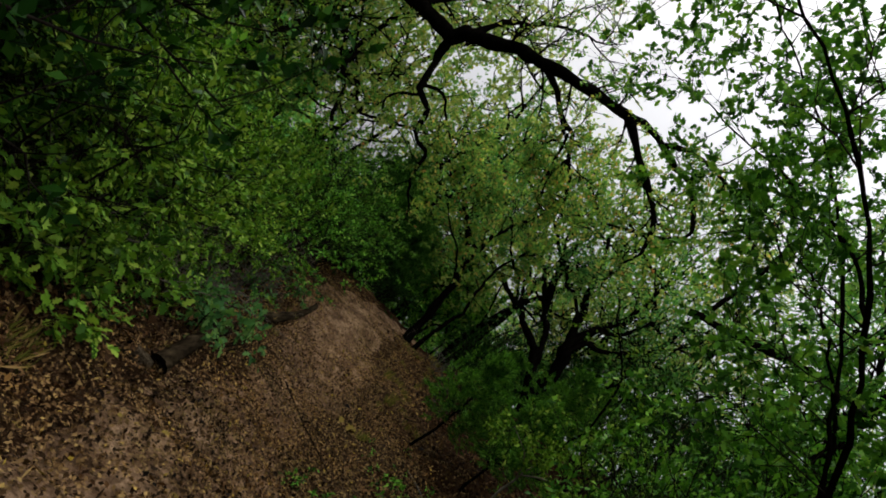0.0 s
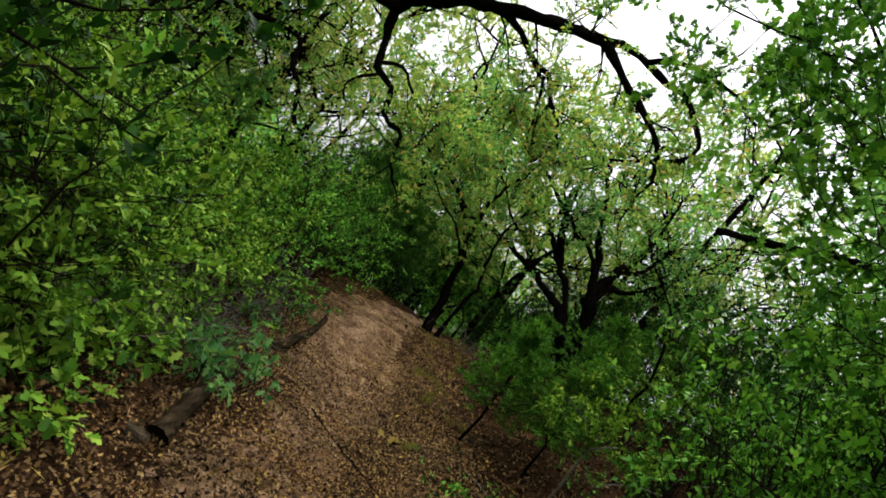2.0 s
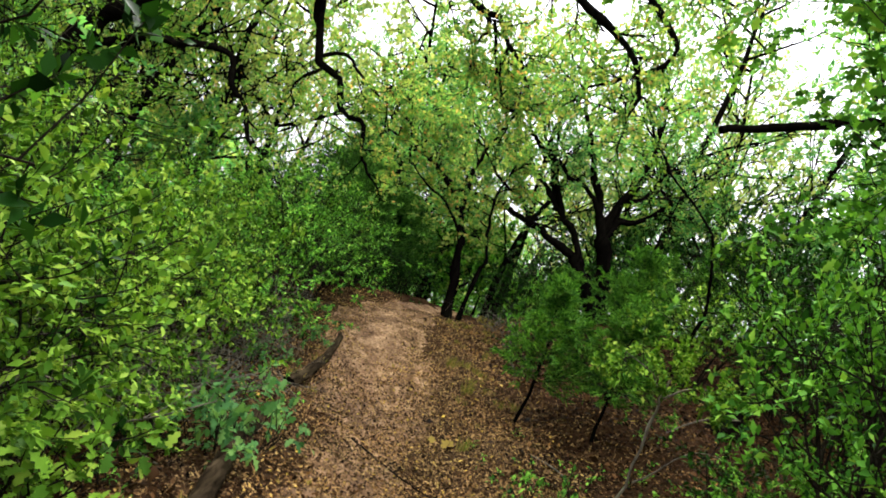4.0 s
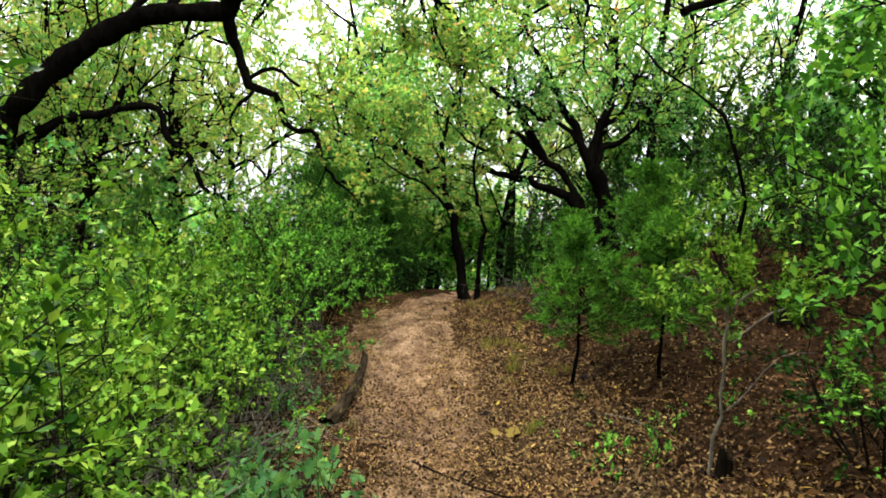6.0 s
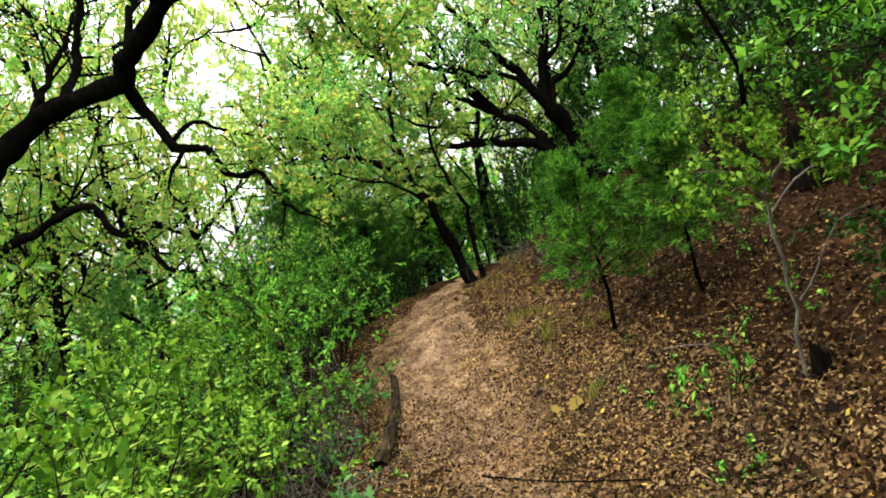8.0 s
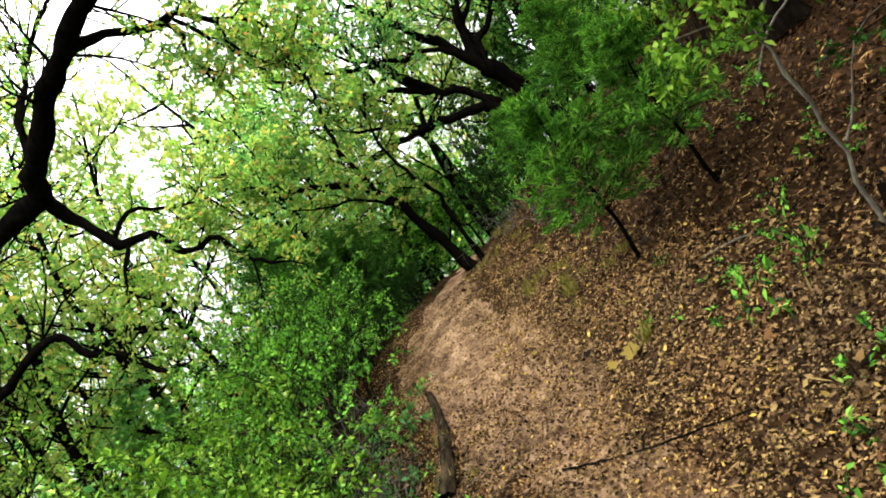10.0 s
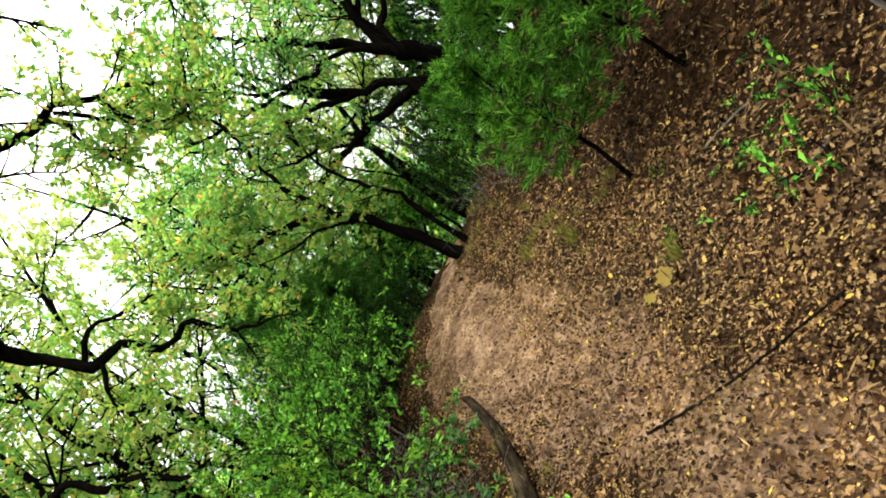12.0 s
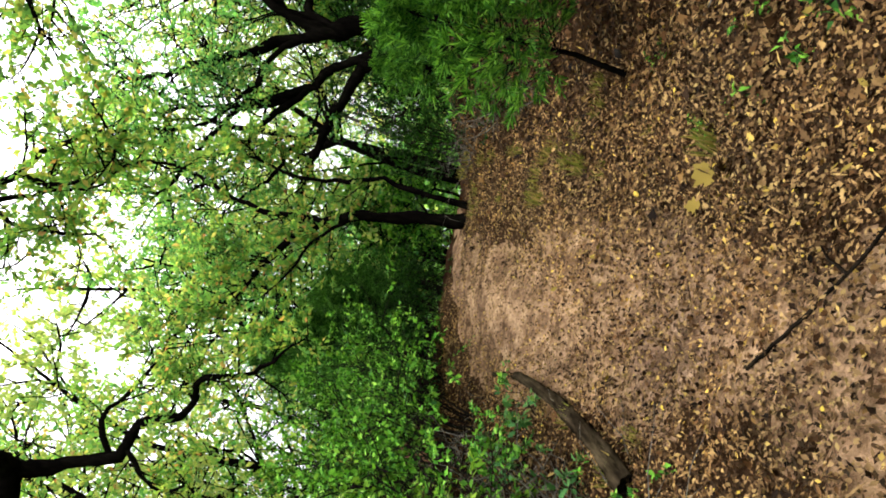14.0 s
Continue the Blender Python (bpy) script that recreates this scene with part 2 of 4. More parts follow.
class Sprig:
    """Twigs and the leaves on them."""

    def __init__(self, seed, thin=0.0, step=0.22):
        self.rng = np.random.RandomState(seed)
        self.wood = Wood(seed + 7)
        self.thin, self.step, self.fan = thin, step, 0.75
        self.pos, self.axis = [], []

    def grow(self, p, d, length, r, level, leaves=14, gnarl=0.35, lift=0.08, kids=5, spread=0.9, sides=4, first=0.25, shrink=0.55):
        rng = self.rng
        n = 3 if level == 0 else max(3, int(length / self.step))
        pts, dirs = [np.array(p, float)], [unit(np.array(d, float))]
        for _ in range(n):
            nd = unit(dirs[-1] + rng.normal(0, gnarl / 2.2, 3) + np.array([0, 0, lift]))
            pts.append(pts[-1] + nd * length / n)
            dirs.append(nd)
        if r > self.thin:
            self.wood.tube(pts, np.linspace(r, r * 0.35, n + 1), sides)
        self.dress(pts, dirs, level, length, r, leaves, gnarl, lift, kids, spread, first, shrink)

    def dress(self, pts, dirs, level, length, r, leaves=14, gnarl=0.35, lift=0.08, kids=5, spread=0.9, first=0.25, shrink=0.55):
        """Side twigs along a line, or leaves where it is the last order."""
        rng = self.rng
        n = len(pts) - 1
        if level == 0:
            for s in rng.uniform(0.4, 1.0, leaves):
                i = min(n - 1, int(s * n))
                q = pts[i] + (pts[i + 1] - pts[i]) * (s * n - i)
                self.pos.append(q + rng.normal(0, 0.012, 3))
                self.axis.append(unit(dirs[i] * 0.6 + rng.normal(0, self.fan, 3)))
            return
        for s in np.linspace(first, 1.0, kids) + rng.uniform(-0.06, 0.06, kids):
            s = min(max(s, 0.02), 1.0)
            i = min(n - 1, int(s * n))
            q = pts[i] + (pts[i + 1] - pts[i]) * (s * n - i)
            side = unit(rng.normal(0, 1, 3))
            side = unit(side - side.dot(dirs[i]) * dirs[i])
            nd = unit(dirs[i] * (1 - 0.45 * spread) + side * spread)
            self.grow(q, nd, length * shrink * rng.uniform(0.7, 1.25), max(r * 0.5, 0.0025), level - 1, leaves, gnarl, lift, kids, spread, 3 if level <= 2 else 4, 0.2, shrink)

    def leaf_mesh(self, name, material, size, shape, flat=0.55, keep=1.0):
        return leaves_mesh(name, np.array(self.pos), np.array(self.axis), material, size, shape, self.rng, flat, keep)


def blade(outline, bend):
    """A folded leaf blade: outline is the half width along the midrib."""
    k = len(outline)
    v = [(0, 0, 0)]
    for y, w in outline[1:-1]:
        z = -bend * y * y
        v += [(-w, y, z + 0.28 * w), (0, y, z), (w, y, z + 0.28 * w)]
    v.append((0, outline[-1][0], -bend * outline[-1][0] ** 2))
    f = [(0, 2, 1), (0, 3, 2)]
    for i in range(k - 3):
        a = 1 + 3 * i
        f += [(a, a + 1, a + 4, a + 3), (a + 1, a + 2, a + 5, a + 4)]
    a = 1 + 3 * (k - 3)
    e = len(v) - 1
    f += [(a, a + 1, e), (a + 1, a + 2, e)]
    return np.array(v, float), f


OVAL = blade([(0, 0), (0.45, 0.27), (1.0, 0)], 0.12)
LOBED = blade([(0, 0), (0.16, 0.07), (0.3, 0.27), (0.42, 0.12), (0.6, 0.34), (0.72, 0.15), (0.86, 0.2), (1.0, 0)], 0.15)
CURL = blade([(0, 0), (0.5, 0.3), (1.0, 0)], -0.35)
STRAP = blade([(0, 0), (0.35, 0.035), (0.75, 0.03), (1.0, 0)], 0.45)
NEEDLE = (np.array([(0, 0, 0), (-0.07, 0.5, 0.02), (0.07, 0.5, 0.02), (0, 1, 0)], float), [(0, 2, 1), (1, 2, 3)])
DIAMOND = (np.array([(0, 0, 0), (-0.34, 0.5, 0.1), (0.34, 0.5, 0.1), (0, 1, -0.1)], float), [(0, 2, 1), (1, 2, 3)])


def leaves_mesh(name, pos, axis, material, size, shape, rng, flat=0.55, keep=1.0, normal=None):
    if keep < 1.0:
        sel = rng.rand(len(pos)) < keep
        pos, axis = pos[sel], axis[sel]
    tv, tf = shape
    n = len(pos)
    nrm = rng.normal(0, 1 - flat, (n, 3)) + np.array([0, 0, flat]) if normal is None else normal
    side = np.cross(axis, nrm)
    side /= np.linalg.norm(side, axis=1)[:, None] + 1e-9
    nrm = np.cross(side, axis)
    s = (size * rng.uniform(0.65, 1.3, n))[:, None, None]
    v = pos[:, None] + s * (tv[None, :, 0:1] * side[:, None] + tv[None, :, 1:2] * axis[:, None] + tv[None, :, 2:3] * nrm[:, None])
    counts = np.tile([len(f) for f in tf], n)
    flatf = np.array([i for f in tf for i in f])
    index = (flatf[None] + (np.arange(n) * len(tv))[:, None]).ravel()
    return mesh_from(name, v.reshape(-1, 3), counts, index, material)


def at_pose(x, y, turn=0.0, scale=1.0, sink=0.03, tall=1.0):
    return Matrix.Translation((x, y, gz(x, y) - sink)) @ Matrix.Rotation(turn, 4, "Z") @ Matrix.Diagonal((scale, scale, scale * tall, 1))


# ---- ground and path ----
def spaced(lo, hi, a, b, step, grow=1.22):
    mid = list(np.arange(a, b, step))
    out, s, v = [], step, b
    while v < hi:
        out.append(v)
        s *= grow
        v += s
    out.append(hi)
    pre, s, v = [], step, a - step
    while v > lo:
        pre.append(v)
        s *= grow
        v -= s
    pre.append(lo)
    return np.array(pre[::-1] + mid + out)


def sheet(name, xs, ys, z, material):
    X, Y = np.meshgrid(xs, ys)
    v = np.stack([X, Y, z(X, Y)], -1).reshape(-1, 3)
    w = len(xs)
    i = (np.arange(len(ys) - 1)[:, None] * w + np.arange(w - 1)[None]).ravel()
    f = np.stack([i, i + 1, i + 1 + w, i + w], -1)
    return mesh_from(name, v, np.full(len(f), 4), f, material)


ground = mesh_part("ground", sheet("ground", spaced(-600, 600, -3.5, 4.5, 0.07), spaced(-600, 900, 0.5, 14, 0.07), ground_z, M_SOIL))
tagged(ground, "dark brown forest soil on a wooded slope", "ground", kind="structure")


def path_sheet():
    ys = np.concatenate([np.arange(-6, 15, 0.07), np.arange(15, 34, 0.2)])
    us = np.linspace(-1.2, 1.4, 56)
    Y, U = np.meshgrid(ys, us, indexing="ij")
    X = np.interp(Y, YS, MID_X) + U
    U2 = U - 0.14 / (1 + np.exp(-(Y - 8.2) * 2))
    half = 0.74 + 0.2 / (1 + np.exp(-(Y - 8.2) * 2)) + 0.12 * np.sin(Y * 1.7) + 0.07 * np.sin(Y * 4.1 + 1)
    far = 1 / (1 + np.exp(-(Y - 9.3) * 4))
    mid = np.interp(Y, [9, 10, 11, 12, 13, 14, 16, 34], [-0.32, -0.52, -0.62, -0.42, -0.24, -0.12, 0.3, 8]) - np.interp(Y, YS, MID_X)
    wide = np.interp(Y, [9, 10, 11, 12, 13, 14, 16], [0.92, 0.92, 0.86, 0.56, 0.38, 0.33, 0.33])
    U2, half = U2 * (1 - far) + (U - mid) * far, half * (1 - far) + wide * far
    z = ground_z(X, Y) + 0.014 + 0.014 / (1 + np.exp(-(Y - 8.4) * 2)) + 0.02 / (1 + np.exp((Y - 1.5) * 3)) - 0.045 * (U2 / half) ** 2 + 0.006 * np.sin(X * 23 + 3 * np.sin(Y * 7)) * np.sin(Y * 19 + X * 5) + 0.006 * np.sin(X * 9 + 2 * np.sin(Y * 5.3)) * np.sin(Y * 8 + X * 3)
    v = np.stack([X, Y, z], -1).reshape(-1, 3)
    w = len(us)
    i = (np.arange(len(ys) - 1)[:, None] * w + np.arange(w - 1)[None]).ravel()
    f = np.stack([i, i + 1, i + 1 + w, i + w], -1)
    return mesh_from("path", v, np.full(len(f), 4), f, M_PATH)


path = mesh_part("path", path_sheet())
tagged(path, "narrow trodden path of tan and brown earth", "path", kind="structure")


# ---- the big gnarled tree whose limbs arch over the path ----
def limb(tree, name, pts, r0, r1, sprig, kids, length, level=2, sides=9, kink=0.02, mat=None, leaves=20, first=0.15, label=""):
    line = smooth_line(pts, 0.14, kink, sprig.rng)
    w = Wood(len(line))
    w.tube(line, np.linspace(r0, r1, len(line)) * (1 + 0.12 * np.sin(np.arange(len(line)) * 1.3)), sides, 0.1)
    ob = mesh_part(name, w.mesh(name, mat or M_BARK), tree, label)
    if kids:
        dirs = np.gradient(line, axis=0)
        dirs /= np.linalg.norm(dirs, axis=1)[:, None]
        sprig.dress(list(line), list(dirs), level, length / 0.55, min(2 * r1, 0.05), leaves, 0.42, 0.05, kids + 3, 0.9, first)
    return ob


def finish(tree, sprig, material, size, shape, flat=0.4, keep=1.0, twig=None, label="", crown="crown"):
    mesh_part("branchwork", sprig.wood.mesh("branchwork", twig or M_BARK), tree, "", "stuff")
    mesh_part(crown, sprig.leaf_mesh(crown, material, size, shape, flat, keep), tree, label, "stuff")


def arching_tree():
    tree = thing("tree", (0, 0, 0), "large dark gnarled oak with limbs arching over the path", "tree")
    s = Sprig(11)
    limb(tree, "trunk", [(-7.3, 10.8, gz(-7.3, 10.8) - 0.2), (-7.15, 10.8, 1.0), (-6.85, 10.8, 2.5), (-6.4, 10.7, 3.3), (-5.9, 10.7, 3.9), (-5.2, 10.7, 4.5), (-4.5, 10.7, 4.78), (-3.7, 10.7, 4.86)], 0.2, 0.13, s, 0, 1, sides=12, kink=0.014)
    limb(tree, "limb", [(-3.7, 10.7, 4.86), (-3.55, 10.5, 5.05), (-3.15, 10.25, 5.18), (-2.6, 9.8, 5.36), (-2.1, 9.45, 5.36), (-1.55, 9.05, 5.42), (-0.6, 8.7, 5.6)], 0.135, 0.075, s, 6, 0.9, kink=0.012, first=0.3)
    limb(tree, "limb", [(-0.6, 8.7, 5.6), (-0.05, 8.65, 5.38), (0.3, 8.6, 5.18), (0.68, 8.6, 5.05), (0.98, 8.6, 4.75), (1.12, 8.6, 4.5), (1.05, 8.6, 4.14)], 0.07, 0.018, s, 7, 0.6, kink=0.014, first=0.3)
    limb(tree, "limb", [(-0.62, 8.7, 5.6), (-0.21, 8.65, 5.74), (0.43, 8.65, 5.7), (0.74, 8.7, 5.73), (1.09, 8.7, 5.52), (1.3, 8.7, 5.3), (1.24, 8.7, 5.05), (0.99, 8.7, 4.79), (0.45, 8.7, 4.34)], 0.06, 0.012, s, 8, 0.55, kink=0.012, first=0.3)
    limb(tree, "limb", [(0.03, 8.6, 5.68), (0.35, 8.4, 5.86), (0.9, 8.2, 5.9), (1.6, 8.1, 5.7)], 0.04, 0.012, s, 7, 0.7)
    limb(tree, "limb", [(-2.05, 9.4, 5.34), (-1.58, 9.45, 5.32), (-1.1, 9.5, 5.08), (-0.92, 9.5, 5.1), (-0.61, 9.5, 4.83), (-0.38, 9.5, 4.65), (-0.1, 9.5, 4.35), (0.0, 9.5, 4.05)], 0.06, 0.013, s, 9, 0.55, kink=0.016, first=0.3)
    limb(tree, "limb", [(-1.05, 9.5, 5.07), (-0.98, 9.5, 4.87), (-1.04, 9.5, 4.62), (-0.88, 9.5, 4.05)], 0.026, 0.01, s, 5, 0.5, kink=0.016)
    limb(tree, "limb", [(-0.61, 9.5, 4.84), (-0.63, 9.5, 4.54), (-0.43, 9.5, 4.16), (-0.16, 9.5, 3.77)], 0.026, 0.009, s, 5, 0.5, kink=0.016)
    limb(tree, "limb", [(-0.95, 9.5, 5.05), (-0.68, 9.45, 4.49), (-0.47, 9.4, 4.05)], 0.024, 0.009, s, 5, 0.45, kink=0.014)
    limb(tree, "limb", [(-3.7, 10.7, 4.88), (-3.62, 10.85, 4.55), (-3.45, 10.9, 4.26), (-3.3, 10.9, 3.9), (-2.88, 10.9, 3.8), (-2.69, 10.9, 3.38), (-2.48, 10.9, 3.34), (-2.2, 10.9, 3.27), (-2.04, 10.9, 2.84), (-1.69, 10.9, 2.57)], 0.082, 0.016, s, 6, 0.5, first=0.45, kink=0.014)
    limb(tree, "limb", [(-3.33, 10.9, 4.0), (-2.97, 10.9, 4.19), (-2.6, 10.9, 3.98), (-2.3, 10.9, 3.85), (-2.06, 10.9, 3.78)], 0.035, 0.012, s, 6, 0.5, kink=0.012)
    limb(tree, "limb", [(-3.2, 10.9, 3.86), (-3.38, 10.8, 3.6), (-3.45, 10.8, 3.3), (-3.3, 10.75, 3.1)], 0.03, 0.012, s, 4, 0.4, kink=0.012)
    limb(tree, "limb", [(-6.95, 10.8, 2.2), (-6.5, 10.9, 2.7), (-6.05, 11, 3.08), (-5.5, 11, 3.24), (-5.06, 11, 3.4), (-4.62, 11, 3.42), (-4.42, 11, 3.0), (-4.05, 11, 2.78), (-3.8, 11, 2.36), (-3.38, 11, 2.1), (-3.25, 11, 1.58), (-2.88, 11, 1.45)], 0.085, 0.02, s, 4, 0.5, first=0.6, kink=0.014)
    limb(tree, "limb", [(-4.6, 10.7, 4.78), (-4.55, 11.2, 5.6), (-4.3, 11.4, 6.8), (-3.4, 11.4, 8.0)], 0.07, 0.025, s, 9, 1.3)
    limb(tree, "limb", [(-3.5, 10.5, 5.1), (-3.4, 10.7, 5.8), (-3.0, 11.0, 6.7), (-2.2, 11.2, 7.4)], 0.06, 0.02, s, 9, 1.1)
    limb(tree, "limb", [(-5.8, 10.7, 4.0), (-5.9, 12.0, 5.2), (-5.5, 12.8, 6.8), (-4.9, 13.2, 8.2)], 0.09, 0.03, s, 9, 1.4)
    limb(tree, "limb", [(-6.7, 10.8, 2.8), (-7.8, 10.6, 4.4), (-8.6, 10.2, 6.0)], 0.1, 0.04, s, 7, 1.3)
    finish(tree, s, M_OLIVE, 0.064, OVAL, 0.35, 0.72)
    return tree


arching_tree()


def leaning_tree():
    tree = thing("tree", (0, 0, 0), "slender dark tree leaning over the far bend of the path", "tree")
    s = Sprig(21)
    limb(tree, "trunk", [(0.25, 13.2, gz(0.25, 13.2) - 0.1), (0.09, 13.2, 1.7), (-0.1, 13.2, 2.42), (-0.31, 13.2, 2.94), (-0.66, 13.2, 3.38)], 0.1, 0.06, s, 0, 1, kink=0.012)
    limb(tree, "limb", [(-0.66, 13.2, 3.38), (-1.22, 13.2, 3.7), (-1.75, 13.2, 3.97), (-2.1, 13.2, 4.27), (-2.7, 13.2, 4.7)], 0.055, 0.014, s, 9, 0.8, kink=0.014)
    limb(tree, "limb", [(-0.4, 13.2, 3.1), (-0.5, 13.3, 4.2), (-0.3, 13.4, 5.3), (-0.5, 13.5, 6.4)], 0.045, 0.014, s, 9, 1.0)
    limb(tree, "limb", [(-0.2, 13.2, 2.7), (-0.7, 13.0, 3.1), (-1.2, 12.8, 3.25), (-1.7, 12.7, 3.6)], 0.028, 0.01, s, 7, 0.6)
    limb(tree, "stem", [(0.42, 13.3, gz(0.42, 13.3) - 0.1), (0.42, 13.3, 1.93), (0.4, 13.3, 2.62), (0.24, 13.3, 2.95), (0.1, 13.3, 3.6), (0.2, 13.3, 4.6)], 0.05, 0.016, s, 8, 0.7, first=0.45)
    finish(tree, s, M_OLIVE, 0.085, OVAL, 0.35)


leaning_tree()


def forked_oak():
    tree = thing("tree", (0, 0, 0), "dark many-stemmed oak leaning from the slope towards the path", "tree")
    s = Sprig(31)
    limb(tree, "trunk", [(3.55, 14, gz(3.55, 14) - 0.15), (3.25, 14, 1.9), (3.0, 14, 2.25), (2.68, 14, 2.7), (2.35, 14, 3.04), (2.0, 14, 3.4)], 0.19, 0.12, s, 0, 1, sides=11, kink=0.014)
    limb(tree, "trunk", [(3.0, 14.05, 2.2), (2.8, 14.1, 2.95), (2.6, 14.1, 3.6), (2.36, 14.05, 3.98)], 0.16, 0.15, s, 0, 1, sides=11, kink=0.012)
    limb(tree, "limb", [(2.0, 14, 3.4), (1.46, 14, 3.5), (0.87, 14, 3.66), (0.24, 14, 3.72), (-0.2, 14, 3.7), (-0.63, 14, 3.62), (-1.21, 14, 3.87), (-1.99, 14, 4.22), (-2.59, 14, 4.42)], 0.085, 0.014, s, 9, 0.7, first=0.35, kink=0.016)
    limb(tree, "limb", [(2.36, 14.05, 3.95), (2.2, 14, 4.25), (1.95, 14, 4.75), (1.62, 14, 5.2), (1.3, 14, 5.78), (0.9, 14, 6.36), (0.7, 14, 6.95)], 0.1, 0.02, s, 10, 0.9, first=0.25, kink=0.016)
    limb(tree, "limb", [(2.32, 14.05, 4.05), (2.38, 14, 4.7), (2.6, 14, 5.32), (2.62, 14, 5.97), (2.5, 14, 6.9)], 0.095, 0.02, s, 9, 0.9, first=0.3, kink=0.016)
    limb(tree, "limb", [(2.4, 14.05, 4.0), (2.5, 14.1, 4.35), (2.46, 14.1, 4.8), (2.86, 14.1, 5.25), (3.1, 14.1, 6.2)], 0.08, 0.02, s, 8, 0.9, first=0.3, kink=0.016)
    limb(tree, "limb", [(2.25, 14, 3.15), (1.85, 14, 3.8), (1.39, 14, 4.06), (1.02, 14, 4.38), (0.5, 14, 4.68), (-0.25, 14, 4.98), (-0.97, 14, 5.8)], 0.08, 0.016, s, 10, 0.8, first=0.25, kink=0.016)
    limb(tree, "limb", [(1.45, 14, 4.05), (1.02, 13.95, 4.7), (0.77, 13.9, 5.0), (-0.2, 13.9, 5.47), (-0.77, 13.9, 5.78), (-1.02, 13.9, 6.56)], 0.06, 0.014, s, 10, 0.8, first=0.25, kink=0.016)
    limb(tree, "limb", [(1.2, 14, 4.3), (0.92, 14, 4.7), (0.65, 14, 5.62), (0.14, 14, 6.66)], 0.05, 0.014, s, 8, 0.8, first=0.25, kink=0.016)
    limb(tree, "limb", [(2.1, 14, 4.4), (1.75, 13.9, 4.7), (1.1, 13.8, 4.85), (0.45, 13.7, 5.3), (0.1, 13.7, 5.9)], 0.055, 0.014, s, 9, 0.8, first=0.25, kink=0.016)
    limb(tree, "limb", [(0.9, 14, 3.66), (0.5, 13.9, 4.0), (-0.1, 13.8, 4.2), (-0.7, 13.8, 4.65), (-1.4, 13.8, 4.8)], 0.035, 0.01, s, 8, 0.6, first=0.25, kink=0.014)
    limb(tree, "limb", [(2.5, 14.1, 4.4), (3.0, 14.2, 4.7), (3.4, 14.2, 5.3), (3.9, 14.2, 6.2)], 0.07, 0.02, s, 8, 1.0, first=0.3)
    finish(tree, s, M_WOOD, 0.07, OVAL, 0.35, 0.5)


forked_oak()


# ---- shrubs, saplings and cedars ----
def shrub(seed, material, label, height=1.8, stems=9, size=0.055, shape=OVAL, level=2, leaves=24, kids=4, lean=0.32, lift=0.1, twig=None, name="shrub", category="shrub", flat=0.66, spread=0.95):
    ob = thing(name, (0, 0, 0), label, category)
    s = Sprig(seed)
    for k in range(stems):
        a = 6.283 * (k + s.rng.rand()) / stems
        d = np.array([math.cos(a) * lean, math.sin(a) * lean, 1.0]) * 1.0
        s.grow((0.12 * math.cos(a), 0.12 * math.sin(a), -0.05), d, height * s.rng.uniform(0.6, 1.0), 0.006 + 0.006 * height, level, leaves, 0.38, lift, kids, spread, 5, 0.44 if level > 1 else 0.3)
    mesh_part("branchwork", s.wood.mesh("branchwork", twig or M_TWIG), ob, "", "stuff")
    mesh_part("foliage", s.leaf_mesh("foliage", material, size, shape, flat), ob, "", "stuff")
    return ob


def cedar(seed, height=2.4, label="soft dark green young cedar on the leaf-strewn slope", material=None, density=27):
    ob = thing("cedar_tree", (0, 0, 0), label, "tree")
    s = Sprig(seed)
    s.fan = 0.3
    line = smooth_line([(0, 0, -0.1), (0.04, 0.02, height * 0.35), (-0.03, 0.05, height * 0.7), (0, 0, height)], 0.2, 0.01, s.rng)
    w = Wood(seed)
    w.tube(line, np.linspace(0.0095 * height + 0.008, 0.006, len(line)), 7, 0.06)
    mesh_part("trunk", w.mesh("trunk", M_BARK), ob)
    for k in range(int(density * height)):
        h = s.rng.uniform(0.3, 1.0)
        a = s.rng.uniform(0, 6.283)
        reach = 0.44 * height * (1.12 - h) * s.rng.uniform(0.6, 1.1)
        s.grow((0, 0, h * height), (math.cos(a), math.sin(a), 0.35), reach + 0.12, 0.007, 1, 34, 0.3, 0.03, 6, 0.75, 3, 0.15, 0.42)
    mesh_part("branchwork", s.wood.mesh("branchwork", M_BARK), ob, "", "stuff")
    mesh_part("foliage", s.leaf_mesh("foliage", material or M_CEDAR, 0.108, NEEDLE, 0.2), ob, "", "stuff")
    return ob


def woodland_tree(seed, material, label, height=9.0, size=0.098, bark=None, low=0.25, arms=17):
    ob = thing("tree", (0, 0, 0), label, "tree")
    s = Sprig(seed, 0.012, 0.5)
    r = s.rng
    top = [(0, 0, -0.3), (r.normal(0, 0.15), r.normal(0, 0.15), height * 0.3), (r.normal(0, 0.4), r.normal(0, 0.4), height * 0.6), (r.normal(0, 0.7), r.normal(0, 0.7), height * 0.95)]
    line = smooth_line(top, 0.5, 0.02, r)
    w = Wood(seed)
    w.tube(line, np.linspace(0.014 * height, 0.02, len(line)), 8, 0.08)
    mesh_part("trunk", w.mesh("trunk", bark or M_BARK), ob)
    for k in range(arms):
        h = r.uniform(low, 0.98)
        i = int(h * (len(line) - 1))
        a = r.uniform(0, 6.283)
        s.grow(line[i], (math.cos(a), math.sin(a), r.uniform(0.1, 0.8)), height * 0.28 * (1.25 - h) + 0.5, 0.032, 2, 12, 0.45, 0.04, 5, 0.9, 4, 0.25)
    mesh_part("branchwork", s.wood.mesh("branchwork", bark or M_BARK), ob, "", "stuff")
    mesh_part("crown", s.leaf_mesh("crown", material, size, DIAMOND, 0.3), ob, "", "stuff")
    return ob


